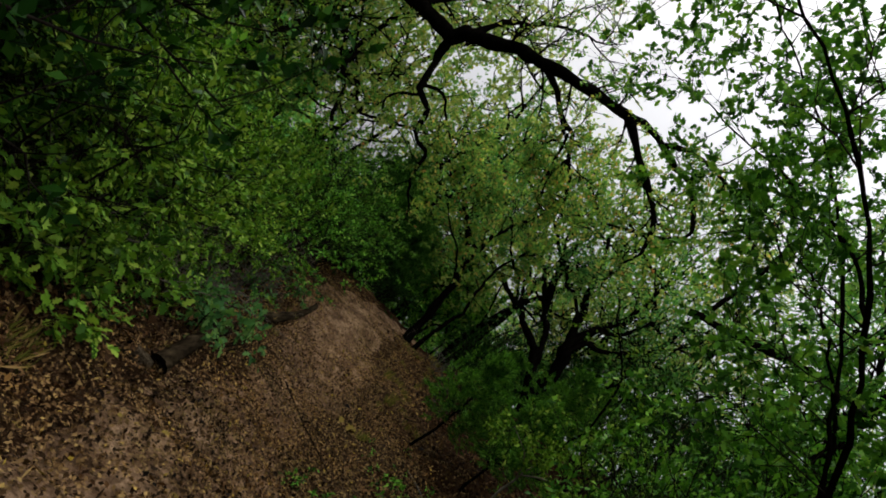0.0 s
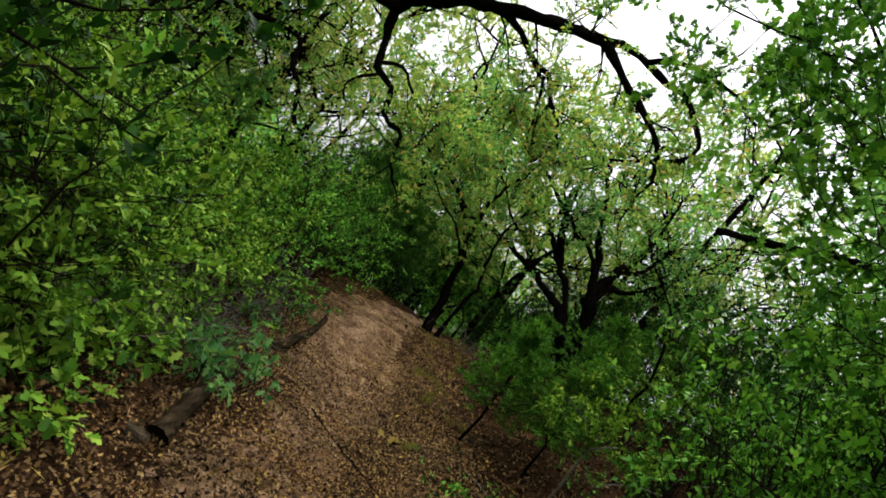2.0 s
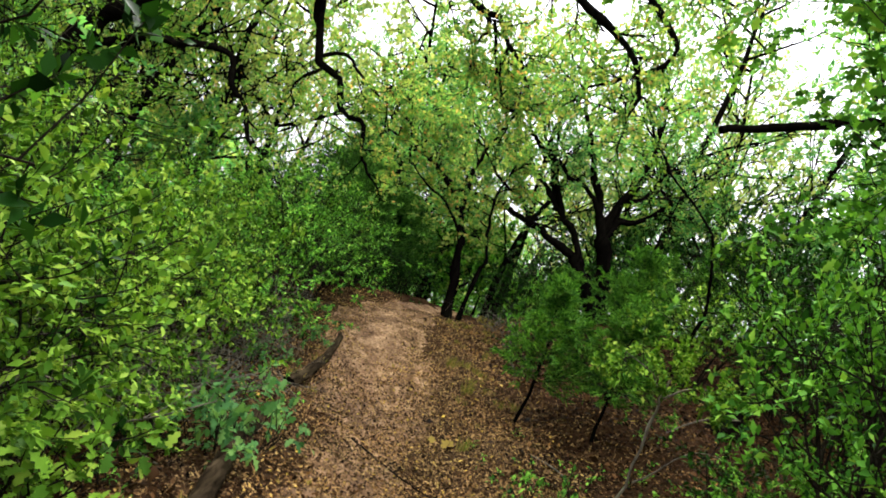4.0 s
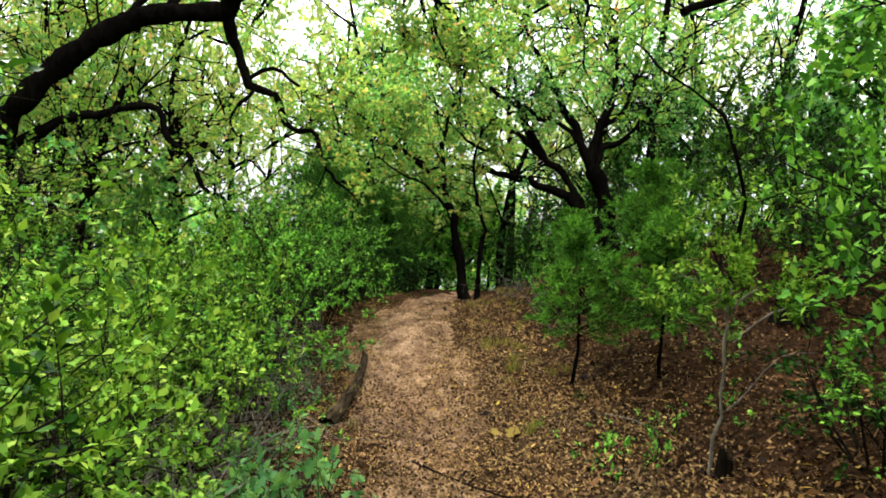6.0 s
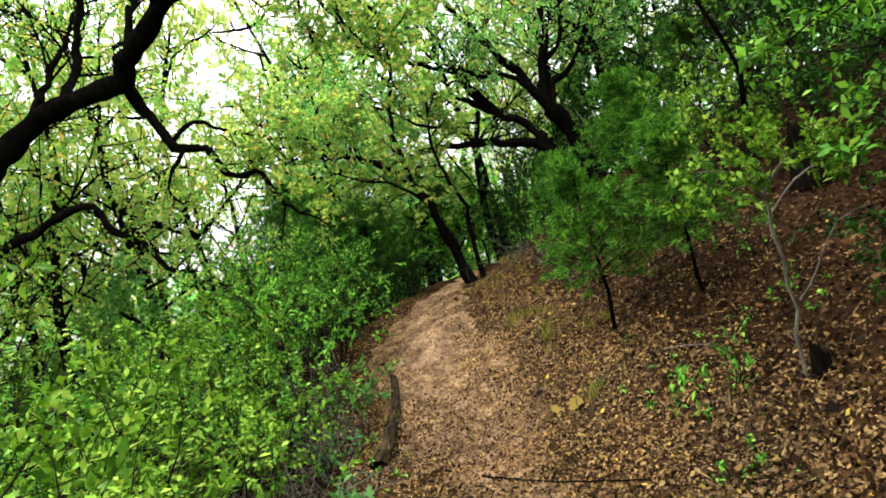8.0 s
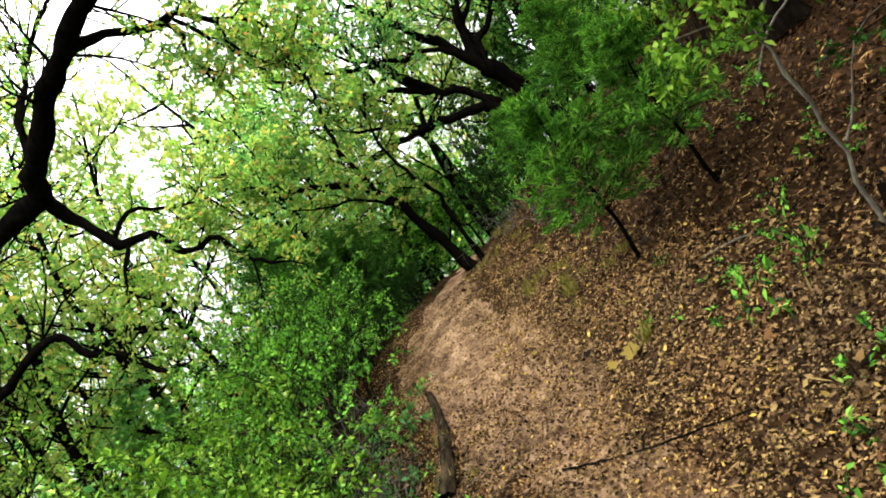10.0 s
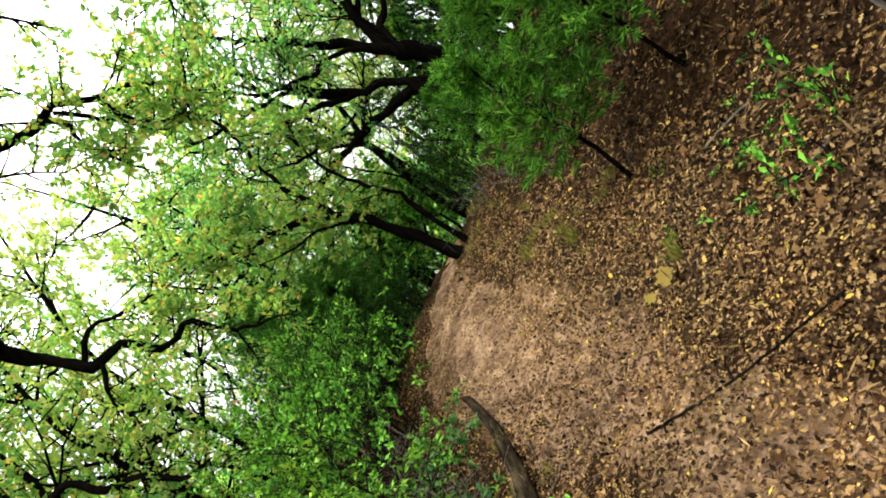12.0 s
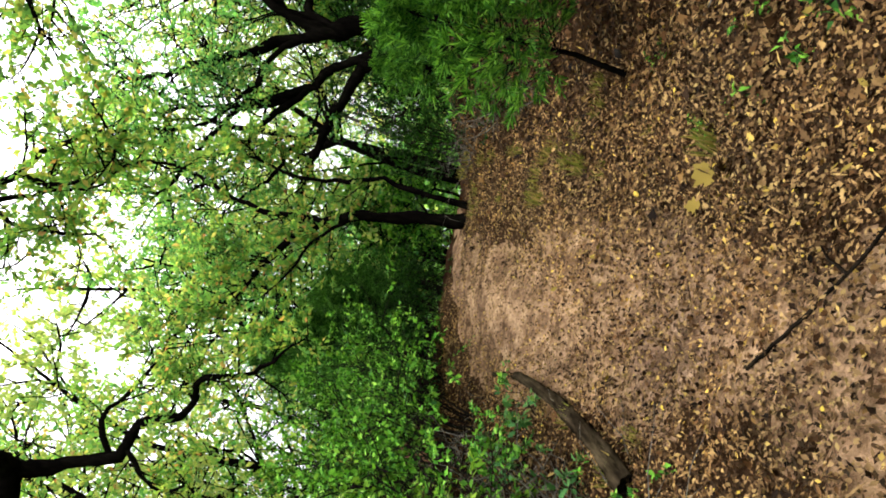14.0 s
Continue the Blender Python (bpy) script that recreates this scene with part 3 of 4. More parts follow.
def plant(base, x, y, turn=0.0, scale=1.0, tall=1.0, group="", sink=0.03):
    ob = copy_thing(base, at_pose(x, y, turn, scale, sink, tall))
    if group:
        tagged(ob, group=group)
    return ob


def settle(base, x, y, turn=0.0, scale=1.0, tall=1.0, sink=0.03):
    """Puts the first of a kind at its own place."""
    base.matrix_basis = at_pose(x, y, turn, scale, sink, tall)


def scatter(base, places, group):
    (x, y, t, s, h), *rest = places
    for a in rest:
        plant(base, *a, group=group)
    settle(base, x, y, t, s, h)
    tagged(base, group=group)


bright = [shrub(41 + i, M_BRIGHT, "bright yellow-green leafy shrub beside the path", 1.8, 11, 0.068, OVAL, leaves=22) for i in range(3)]
tall_bright = shrub(45, M_BRIGHT, "tall yellow-green shrub hiding the foot of the oak", 3.7, 12, 0.062, OVAL, leaves=20, kids=6, lean=0.28)
leafy = [shrub(51 + i, M_GREEN, "dense mid-green shrub with bare grey twigs at its foot", 1.9, 11, 0.064, leaves=20) for i in range(3)]
dusky = [shrub(61 + i, M_DARK, "green shrub darkened with shade at the wood's edge", 2.1, 11, 0.07, leaves=20) for i in range(2)]
scatter(bright[0], [(-2.6, 4.3, 0.4, 0.95, 1.0), (-1.8, 4.6, 2.7, 0.82, 1.0), (-2.1, 5.7, 2.0, 0.9, 0.95), (-2.3, 5.1, 4.1, 0.75, 0.85), (-3.0, 4.8, 3.3, 1.0, 1.0), (-2.5, 7.6, 5.0, 0.9, 1.0), (-3.0, 11.2, 0.5, 0.9, 1.0), (-2.7, 13.2, 2.5, 0.85, 0.95)], "shrubs along the path")
scatter(tall_bright, [(-5.7, 8.9, 0.4, 1.0, 0.95), (-4.5, 6.6, 4.0, 0.85, 0.85)], "tall shrubs")
scatter(bright[1], [(-2.6, 8.8, 1.0, 0.8, 0.95), (-1.7, 3.75, 0.6, 0.78, 1.0), (-3.1, 6.2, 2.6, 0.95, 0.95), (-3.4, 10.2, 1.0, 0.8, 0.9)], "shrubs along the path")
scatter(bright[2], [(-2.0, 6.8, 0.2, 0.75, 0.9), (-1.95, 6.2, 3.2, 0.6, 0.75), (3.4, 9.8, 0.2, 0.8, 1.0)], "shrubs along the path")
scatter(leafy[0], [(-1.95, 8.4, 0.7, 0.75, 0.85), (2.42, 4.3, 3.6, 0.78, 1.2), (-2.15, 9.7, 2.2, 0.9, 1.0), (-3.3, 9.0, 5.2, 0.95, 0.9), (-3.8, 3.6, 1.2, 1.2, 1.1)], "shrubs along the path")
scatter(leafy[1], [(-2.5, 11.4, 0.3, 1.0, 1.0), (-3.7, 7.4, 2.9, 0.95, 0.9), (-4.5, 5.0, 1.9, 1.1, 1.0), (3.05, 5.1, 4.0, 1.05, 1.2), (3.4, 4.0, 4.4, 1.1, 1.25), (-4.0, -1.5, 3.0, 1.2, 1.0)], "shrubs along the path")
scatter(leafy[2], [(-1.75, 10.5, 4.0, 0.7, 0.95), (3.4, 5.8, 0.9, 1.0, 1.2), (2.5, 5.2, 1.6, 0.5, 0.85), (3.5, 2.5, 2.0, 1.1, 1.3), (-1.95, 12.4, 1.0, 0.8, 0.9), (-4.2, 12.9, 2.2, 1.0, 1.0)], "shrubs along the path")
# Dusky shrubs fill shaded gaps; their leaf colour carries that shade.
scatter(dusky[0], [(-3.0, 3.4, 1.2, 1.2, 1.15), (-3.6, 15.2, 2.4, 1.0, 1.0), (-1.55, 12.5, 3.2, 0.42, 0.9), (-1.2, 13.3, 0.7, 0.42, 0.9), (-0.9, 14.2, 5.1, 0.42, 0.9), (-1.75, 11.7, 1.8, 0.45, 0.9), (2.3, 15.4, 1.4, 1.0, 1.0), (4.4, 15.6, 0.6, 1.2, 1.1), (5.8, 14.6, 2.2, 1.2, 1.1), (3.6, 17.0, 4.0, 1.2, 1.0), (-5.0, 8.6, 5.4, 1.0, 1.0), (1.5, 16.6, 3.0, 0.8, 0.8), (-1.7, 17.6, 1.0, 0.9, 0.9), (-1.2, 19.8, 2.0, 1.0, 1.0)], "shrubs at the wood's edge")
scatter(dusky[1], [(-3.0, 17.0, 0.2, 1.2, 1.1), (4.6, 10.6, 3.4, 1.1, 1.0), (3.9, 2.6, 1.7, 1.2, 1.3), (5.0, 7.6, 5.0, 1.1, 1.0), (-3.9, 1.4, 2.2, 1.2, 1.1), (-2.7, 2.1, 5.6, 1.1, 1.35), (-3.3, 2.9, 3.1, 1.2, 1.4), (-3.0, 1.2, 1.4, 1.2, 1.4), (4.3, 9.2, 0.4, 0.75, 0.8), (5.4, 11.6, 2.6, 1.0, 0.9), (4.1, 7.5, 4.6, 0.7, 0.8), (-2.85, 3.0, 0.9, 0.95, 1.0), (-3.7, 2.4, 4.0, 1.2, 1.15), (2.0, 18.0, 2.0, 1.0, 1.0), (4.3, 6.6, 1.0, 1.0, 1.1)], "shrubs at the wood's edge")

cedars = [cedar(71, 2.4), cedar(72, 2.6)]
scatter(cedars[0], [(1.36, 8.6, 0.2, 0.74, 0.95), (2.5, 10.6, 1.5, 0.7, 0.95), (1.75, 11.8, 5.2, 0.55, 0.9), (3.3, 13.0, 0.9, 0.62, 0.95)], "young cedars")
scatter(cedars[1], [(2.08, 8.1, 1.1, 0.66, 0.9), (3.2, 12.0, 3.0, 0.6, 1.0), (4.3, 12.6, 2.0, 0.7, 1.0)], "young cedars")
shade = [cedar(73, 3.0, "dense cedar in shade colours crowding the far bend of the path", M_SHADE, 30), cedar(74, 3.4, "dense cedar in shade colours crowding the far bend of the path", M_SHADE, 30)]
scatter(shade[0], [(-1.95, 13.4, 0.3, 0.68, 1.0), (-1.5, 14.2, 3.6, 0.6, 1.1), (-1.75, 14.7, 2.1, 0.75, 1.0), (-2.8, 15.2, 3.9, 1.0, 1.0), (-1.9, 17.0, 5.0, 0.9, 1.0)], "dark cedars")
scatter(shade[1], [(-2.4, 14.4, 1.7, 0.75, 0.95), (-1.45, 15.8, 4.2, 0.7, 0.95), (-3.3, 16.6, 0.6, 1.1, 1.0)], "dark cedars")

woods = [woodland_tree(81, M_OLIVE, "tall woodland tree with thinning yellow-green crown", 8.5),
         woodland_tree(82, M_WOOD, "tall woodland tree with a green crown", 9.5),
         woodland_tree(83, M_YELLOW, "woodland tree with yellowing leaves", 7.0, 0.095),
         woodland_tree(84, M_OLIVE, "pale-trunked woodland tree with a sparse crown", 10.0, 0.095, M_BARK_GREY)]
thicket = [woodland_tree(91, M_WOOD, "low leafy understorey tree in the wood", 3.2, 0.13, None, 0.08, 11),
           woodland_tree(92, M_GREEN, "low green understorey tree in the wood", 3.0, 0.13, None, 0.06, 11)]
R = random.Random(5)
spots, low = [[], [], [], []], [[], []]


def clear_of_path(x, y, gap):
    m = float(np.interp(y, YS, MID_X))
    return x if abs(x - m) > gap else m + gap * (1 if x > m else -1) + (x - m)


for k in range(25):
    x, y = R.uniform(-15, 15), R.uniform(16.5, 36)
    spots[R.choice([0, 0, 1, 1, 2, 3])].append((clear_of_path(x, y, 1.8), y, R.uniform(0, 6), R.uniform(0.75, 1.15), R.uniform(0.85, 1.1)))
# (-5.4, 2.4), (-5.6, -0.6), (-4.8, -3.6): unseen trees added to shade the left thicket.
for x, y in [(-8.5, 6), (-12, 10), (-11, 3), (-4.2, 19.5), (-6.5, 21), (-9.5, 19), (-3.2, 24), (-12, 18), (10, 8), (11.5, 14), (7.5, 17), (4.4, 16.6), (9, 2), (-8, 1), (-5.4, 2.4), (-5.6, -0.6), (-4.8, -3.6), (6, -2), (-6, -4), (3, -8), (-4, -10)]:
    spots[R.choice([0, 1, 1, 3])].append((x, y, R.uniform(0, 6), R.uniform(0.85, 1.1), R.uniform(0.95, 1.2)))
for k in range(16):
    x, y = R.uniform(-13, 13), R.uniform(17, 34)
    low[R.choice([0, 1])].append((clear_of_path(x, y, 1.7), y, R.uniform(0, 6), R.uniform(0.8, 1.3), R.uniform(0.8, 1.1)))
for x, y in [(0.3, 20.8), (0.9, 22), (-0.8, 24), (0.2, 27), (1.8, 25), (-2.0, 27), (3.2, 22), (-7, 10), (-6.4, 7), (-6.2, 4), (-8.6, 17), (-6.2, 15), (6.8, 10.5), (5.2, 16.4), (6.8, 15.2), (4.6, 18.6), (8.0, 12.6)]:
    low[R.choice([0, 1])].append((x, y, R.uniform(0, 6), R.uniform(0.9, 1.2), 1.0))
spots[2] += [(-3.4, 18.8, 1.0, 1.3, 1.2), (-1.6, 22.5, 4.0, 1.3, 1.2)]
spots[1] += [(-13.0, 13.0, 2.2, 1.2, 1.2), (-13.5, 9.0, 3.1, 1.2, 1.2), (-7.4, 17.2, 2.0, 1.2, 1.15), (-10.5, 16.5, 4.4, 1.0, 1.1)]
spots[0] += [(-9.0, 21.0, 3.0, 1.2, 1.2), (-12.5, 15.5, 0.4, 1.2, 1.2), (1.6, 20.5, 5.0, 1.2, 1.1)]
spots[0] += [(-8.6, 13.4, 2.9, 0.95, 1.0), (-7.6, 14.6, 1.1, 1.0, 1.15), (-6.4, 16.2, 5.6, 1.0, 1.15), (-9.6, 11.2, 5.1, 1.0, 1.0), (3.2, 19.0, 2.4, 1.0, 1.1)]
spots[2] += [(-9.4, 15.8, 2.0, 1.3, 1.3), (-5.6, 17.4, 3.6, 1.15, 1.25), (-10.4, 13.8, 0.9, 1.1, 1.2), (1.2, 19.2, 5.3, 1.1, 1.1), (5.6, 18.2, 1.0, 1.2, 1.2)]
for base, sp in zip(woods, spots):
    scatter(base, sp, "woodland trees")
for base, sp in zip(thicket, low):
    scatter(base, sp, "understorey trees")


def far_woods():
    r = np.random.RandomState(3)
    n = 26000
    a = r.uniform(0, 6.283, n)
    d = r.uniform(44, 70, n)
    x, y = d * np.cos(a), 6 + d * np.sin(a)
    top = 7 + 2.5 * np.sin(a * 9) + 1.5 * np.sin(a * 23)
    pos = np.stack([x, y, ground_z(x, y) + top * r.rand(n) ** 0.8], -1)
    me = leaves_mesh("far_woods", pos, r.normal(0, 1, (n, 3)) / 1.7, M_WOOD, 1.1, DIAMOND, r, 0.2)
    tagged(mesh_part("far_woods", me), "distant belt of green and yellow woodland", "woods", kind="stuff")


far_woods()


# ---- trees that lean over from the slope ----
def slope_oak():
    bx, by = 5.7, 9.5
    tree = thing("tree", (0, 0, 0), "dark oak on the slope with a snapped bare limb", "tree")
    s = Sprig(33)
    limb(tree, "trunk", [(bx, by, gz(bx, by) - 0.2), (5.5, 9.4, 3.6), (5.0, 9.2, 5.2), (4.9, 9.2, 7.2)], 0.17, 0.08, s, 6, 1.3, first=0.5)
    limb(tree, "snapped_limb", [(5.0, 9.2, 5.4), (4.3, 9.05, 5.75), (3.6, 8.95, 5.5), (2.9, 8.9, 5.05), (2.2, 8.85, 4.68)], 0.07, 0.05, s, 0, 1, label="snapped bare limb")
    limb(tree, "limb", [(5.1, 9.2, 4.9), (4.5, 8.6, 5.9), (3.7, 8.2, 6.5), (2.8, 7.9, 6.9)], 0.07, 0.02, s, 9, 1.1)
    limb(tree, "limb", [(5.3, 9.3, 4.2), (5.9, 8.4, 5.0), (6.2, 7.6, 5.8)], 0.06, 0.02, s, 8, 1.1)
    finish(tree, s, M_WOOD, 0.09, OVAL, 0.35)


slope_oak()


def overhanging_sapling():
    tree = thing("sapling", (0, 0, 0), "slim broad-leaved sapling bowed across the path overhead", "tree")
    s = Sprig(35)
    limb(tree, "trunk", [(2.75, 3.7, gz(2.75, 3.7) - 0.1), (2.6, 3.65, 1.6), (2.2, 3.5, 2.5), (1.5, 3.2, 3.1), (0.7, 3.0, 3.5), (-0.2, 2.9, 3.7)], 0.026, 0.007, s, 11, 0.8, kink=0.008, leaves=13, first=0.4, sides=6)
    limb(tree, "limb", [(2.4, 3.55, 2.3), (1.7, 4.0, 3.5), (0.8, 4.1, 4.2), (-0.3, 4.2, 4.7)], 0.016, 0.006, s, 10, 0.8, kink=0.008, leaves=13, sides=5)
    limb(tree, "limb", [(2.4, 3.55, 2.2), (2.1, 3.9, 3.0), (1.6, 4.4, 3.7), (1.2, 5.0, 4.3)], 0.016, 0.006, s, 9, 0.8, kink=0.008, leaves=13, sides=5)
    limb(tree, "limb", [(2.55, 3.6, 1.9), (2.5, 3.3, 2.9), (2.1, 3.1, 3.9), (1.9, 3.0, 4.6)], 0.016, 0.006, s, 10, 0.8, kink=0.008, leaves=13, sides=5)
    limb(tree, "limb", [(1.5, 3.2, 3.1), (1.2, 3.8, 3.7), (0.5, 4.6, 4.1), (-0.2, 5.2, 4.4)], 0.014, 0.005, s, 10, 0.7, kink=0.008, leaves=13, sides=5)
    finish(tree, s, M_GREEN, 0.066, LOBED, 0.5, twig=M_TWIG)


overhanging_sapling()


def pale_sapling():
    tree = thing("sapling", (0, 0, 0), "thin pale-barked sapling rooted in dead leaves", "tree")
    s = Sprig(37)
    limb(tree, "trunk", [(1.86, 6.27, gz(1.86, 6.27) - 0.06), (1.9, 6.24, 0.64), (1.87, 6.2, 1.11), (1.88, 6.2, 1.54)], 0.0115, 0.0085, s, 0, 1, kink=0.014, mat=M_DEAD, sides=7)
    limb(tree, "stem", [(1.86, 6.2, 1.54), (1.91, 6.2, 1.95), (1.91, 6.2, 2.17), (1.78, 6.2, 2.55), (1.64, 6.2, 2.73), (1.26, 6.2, 2.96), (1.08, 6.2, 3.11)], 0.016, 0.006, s, 5, 0.45, kink=0.006, sides=6, leaves=8)
    limb(tree, "limb", [(1.87, 6.2, 1.3), (1.7, 6.1, 1.5), (1.45, 6.05, 1.55)], 0.009, 0.004, s, 4, 0.3, kink=0.006, sides=5, mat=M_DEAD)
    limb(tree, "limb", [(1.87, 6.2, 1.35), (2.1, 6.25, 1.55), (2.35, 6.3, 1.6)], 0.009, 0.004, s, 4, 0.3, kink=0.006, sides=5, mat=M_DEAD)
    limb(tree, "limb", [(1.94, 6.25, 0.7), (2.05, 6.2, 0.85), (2.25, 6.2, 1.1), (2.5, 6.25, 1.15)], 0.007, 0.003, s, 0, 0.3, kink=0.006, sides=5, mat=M_DEAD)
    finish(tree, s, M_BRIGHT, 0.045, OVAL, 0.5, twig=M_TWIG)


pale_sapling()


# ---- logs, stump, sticks, stone ----
def split_log(label, pts, r0, r1, seed, hollow=True):
    ob = thing("log", (0, 0, 0), label, "log")
    rng = np.random.RandomState(seed)
    line = smooth_line(pts, 0.05, 0.004, rng)
    n, k = len(line), 18
    tan = np.gradient(line, axis=0)
    tan /= np.linalg.norm(tan, axis=1)[:, None]
    a = np.cross(tan, (0, 0, 1.0))
    a /= np.linalg.norm(a, axis=1)[:, None]
    b = np.cross(a, tan)
    ang = np.arange(k) * 2 * np.pi / k
    ridge = rng.uniform(-0.16, 0.1, k)
    rad = np.linspace(r0, r1, n)[:, None] * (1 + ridge[None] + 0.1 * np.sin(3 * ang[None] + np.arange(n)[:, None] * 0.35) + rng.normal(0, 0.03, (n, k)))
    ring = line[:, None] + rad[..., None] * (np.cos(ang)[None, :, None] * a[:, None] + np.sin(ang)[None, :, None] * b[:, None])
    i = np.arange(n - 1)[:, None] * k + np.arange(k)[None]
    j = np.arange(n - 1)[:, None] * k + (np.arange(k)[None] + 1) % k
    quads = np.stack([i, j, j + k, i + k], -1).reshape(-1, 4)
    mesh_part("bark", mesh_from("bark", ring.reshape(-1, 3), np.full(len(quads), 4), quads, M_LOG), ob)
    for end, name, depth in ((0, "broken_end", 0.05), (-1, "tip", 0.01)):
        inward = tan[end] * (1 if end == 0 else -1)
        mid = line[end] + inward * depth
        rim, inner = ring[end], line[end] + (ring[end] - line[end]) * 0.6 + inward * depth * rng.uniform(0.2, 1.0, (k, 1))
        v = np.vstack([rim, inner, mid[None]])
        m = np.arange(k)
        mm = (m + 1) % k
        q = np.stack([m, mm, mm + k, m + k], -1)
        t = np.stack([m + k, mm + k, np.full(k, 2 * k)], -1)
        mesh_part(name, mesh_from(name, v, [4] * k + [3] * k, np.concatenate([q.ravel(), t.ravel()]), M_CHAR, False), ob, "dark rotten heart wood")
    return ob


def on_ground(x, y, up=0.0):
    return (x, y, gz(x, y) + up)


split_log("weathered grey-brown log lying in dead leaves by the path", [on_ground(-0.5, 4.24, 0.05), on_ground(-0.6, 4.8, 0.05), on_ground(-0.7, 5.35, 0.05), on_ground(-0.8, 6.1, 0.045), on_ground(-0.9, 6.8, 0.03)], 0.07, 0.05, 5)
split_log("long split log curving along the path's lower edge", [on_ground(-0.94, 7.66, 0.04), on_ground(-0.88, 8.2, 0.045), on_ground(-0.88, 8.8, 0.05), on_ground(-0.92, 9.5, 0.04), on_ground(-1.12, 10.3, 0.02)], 0.068, 0.024, 6)


def stump(x, y, r, h, label):
    ob = thing("stump", (x, y, gz(x, y) - 0.06), label, "stump")
    rng = np.random.RandomState(int(x * 100))
    k, n = 20, 9
    ang = np.arange(k) * 2 * np.pi / k
    t = np.linspace(0, 1, n)[:, None]
    rad = r * (1.25 - 0.4 * t + 0.25 * (1 - t) ** 3) * (1 + 0.12 * np.sin(5 * ang + 1)[None] + rng.normal(0, 0.04, (n, k)))
    z = h * t * (1 + 0.22 * np.sin(2 * ang + 0.5)[None] * t + 0.1 * rng.normal(0, 1, (1, k)) * t)
    ring = np.stack([rad * np.cos(ang), rad * np.sin(ang), z + 0 * rad], -1)
    i = np.arange(n - 1)[:, None] * k + np.arange(k)[None]
    j = np.arange(n - 1)[:, None] * k + (np.arange(k)[None] + 1) % k
    q = np.stack([i, j, j + k, i + k], -1).reshape(-1, 4)
    mesh_part("bark", mesh_from("bark", ring.reshape(-1, 3), np.full(len(q), 4), q, M_CHAR), ob)
    v = np.vstack([ring[-1], ring[-1] * (0.55, 0.55, 1) - (0, 0, 0.06), [(0, 0, h * 0.78)]])
    m = np.arange(k)
    mm = (m + 1) % k
    mesh_part("top", mesh_from("top", v, [4] * k + [3] * k, np.concatenate([np.stack([m, mm, mm + k, m + k], -1).ravel(), np.stack([m + k, mm + k, np.full(k, 2 * k)], -1).ravel()]), M_LOG, False), ob, "jagged broken top")
    return ob


stump(3.6, 8.7, 0.15, 0.55, "charred dark stump on the leaf-strewn slope")
stump(1.94, 6.2, 0.05, 0.2, "small rotten dark stub at a sapling's foot")


def stick(pts, r, label, material=M_CHAR, fork=None, seed=1):
    rng = np.random.RandomState(seed)
    w = Wood(seed)
    line = smooth_line(pts, 0.06, r * 0.25, rng)
    w.tube(line, np.linspace(r, r * 0.5, len(line)), 6, 0.15)
    if fork:
        w.tube(smooth_line(fork, 0.05, r * 0.4, rng), np.linspace(r * 0.8, r * 0.4, len(smooth_line(fork, 0.05))), 5, 0.15)
    return tagged(mesh_part("stick", w.mesh("stick", material)), label, "stick")


stick([on_ground(-0.12, 6.96, 0.045), on_ground(0.31, 6.52, 0.062), on_ground(0.8, 6.16, 0.05)], 0.009, "thin dark forked stick lying across the path", fork=[on_ground(0.31, 6.52, 0.062), on_ground(0.35, 6.6, 0.056), on_ground(0.4, 6.7, 0.045)])
stick([on_ground(3.5, 8.3, 0.3), on_ground(3.1, 8.2, 0.26), on_ground(2.75, 8.1, 0.18)], 0.012, "pale bare stick leaning by the stump", M_DEAD, seed=4)
stick([on_ground(1.75, 7.3, 0.01), on_ground(1.55, 7.4, 0.03), on_ground(1.35, 7.6, 0.01)], 0.008, "pale twig lying on dead leaves", M_DEAD, seed=5)
stick([on_ground(1.3, 6.75, 0.012), on_ground(1.48, 6.5, 0.03), on_ground(1.55, 6.35, 0.015)], 0.006, "pale twig lying on dead leaves", M_DEAD, seed=6)
stick([on_ground(-1.0, 5.2, 0.01), on_ground(-1.25, 5.5, 0.05), on_ground(-1.5, 5.6, 0.03)], 0.009, "pale twig lying under the shrubs", M_DEAD, seed=7)
stick([on_ground(-0.85, 3.85, 0.01), on_ground(-0.7, 4.0, 0.02), on_ground(-0.56, 4.1, 0.015)], 0.02, "dark root end beside the log", M_LOG, seed=8)


def stone(x, y, sx, sy, sz, turn, seed, label):
    bm = bmesh.new()
    bmesh.ops.create_icosphere(bm, subdivisions=3, radius=1)
    for v in bm.verts:
        q = v.co * 1.3 + Vector((seed * 3.1, 0, 0))
        v.co *= 1 + 0.28 * noise.noise(q) + 0.1 * noise.noise(q * 3)
        v.co = Vector((max(-0.8, min(0.8, v.co.x)) * sx, max(-0.8, min(0.8, v.co.y)) * sy, max(-0.7, min(0.55, v.co.z)) * sz))
    me = bpy.data.meshes.new("stone")
    bm.to_mesh(me)
    bm.free()
    me.materials.append(M_STONE)
    ob = new("stone", me)
    ob.matrix_basis = Matrix.Translation((x, y, gz(x, y) + 0.25 * sz)) @ Matrix.Rotation(turn, 4, "Z")
    return tagged(ob, label, "stone")


stone(-0.58, 4.2, 0.09, 0.055, 0.06, 0.5, 1, "tan sandstone block at the log's broken end")
stone(-0.72, 3.95, 0.05, 0.06, 0.04, 1.2, 2, "small grey-brown stone among dead leaves")
R2 = random.Random(9)
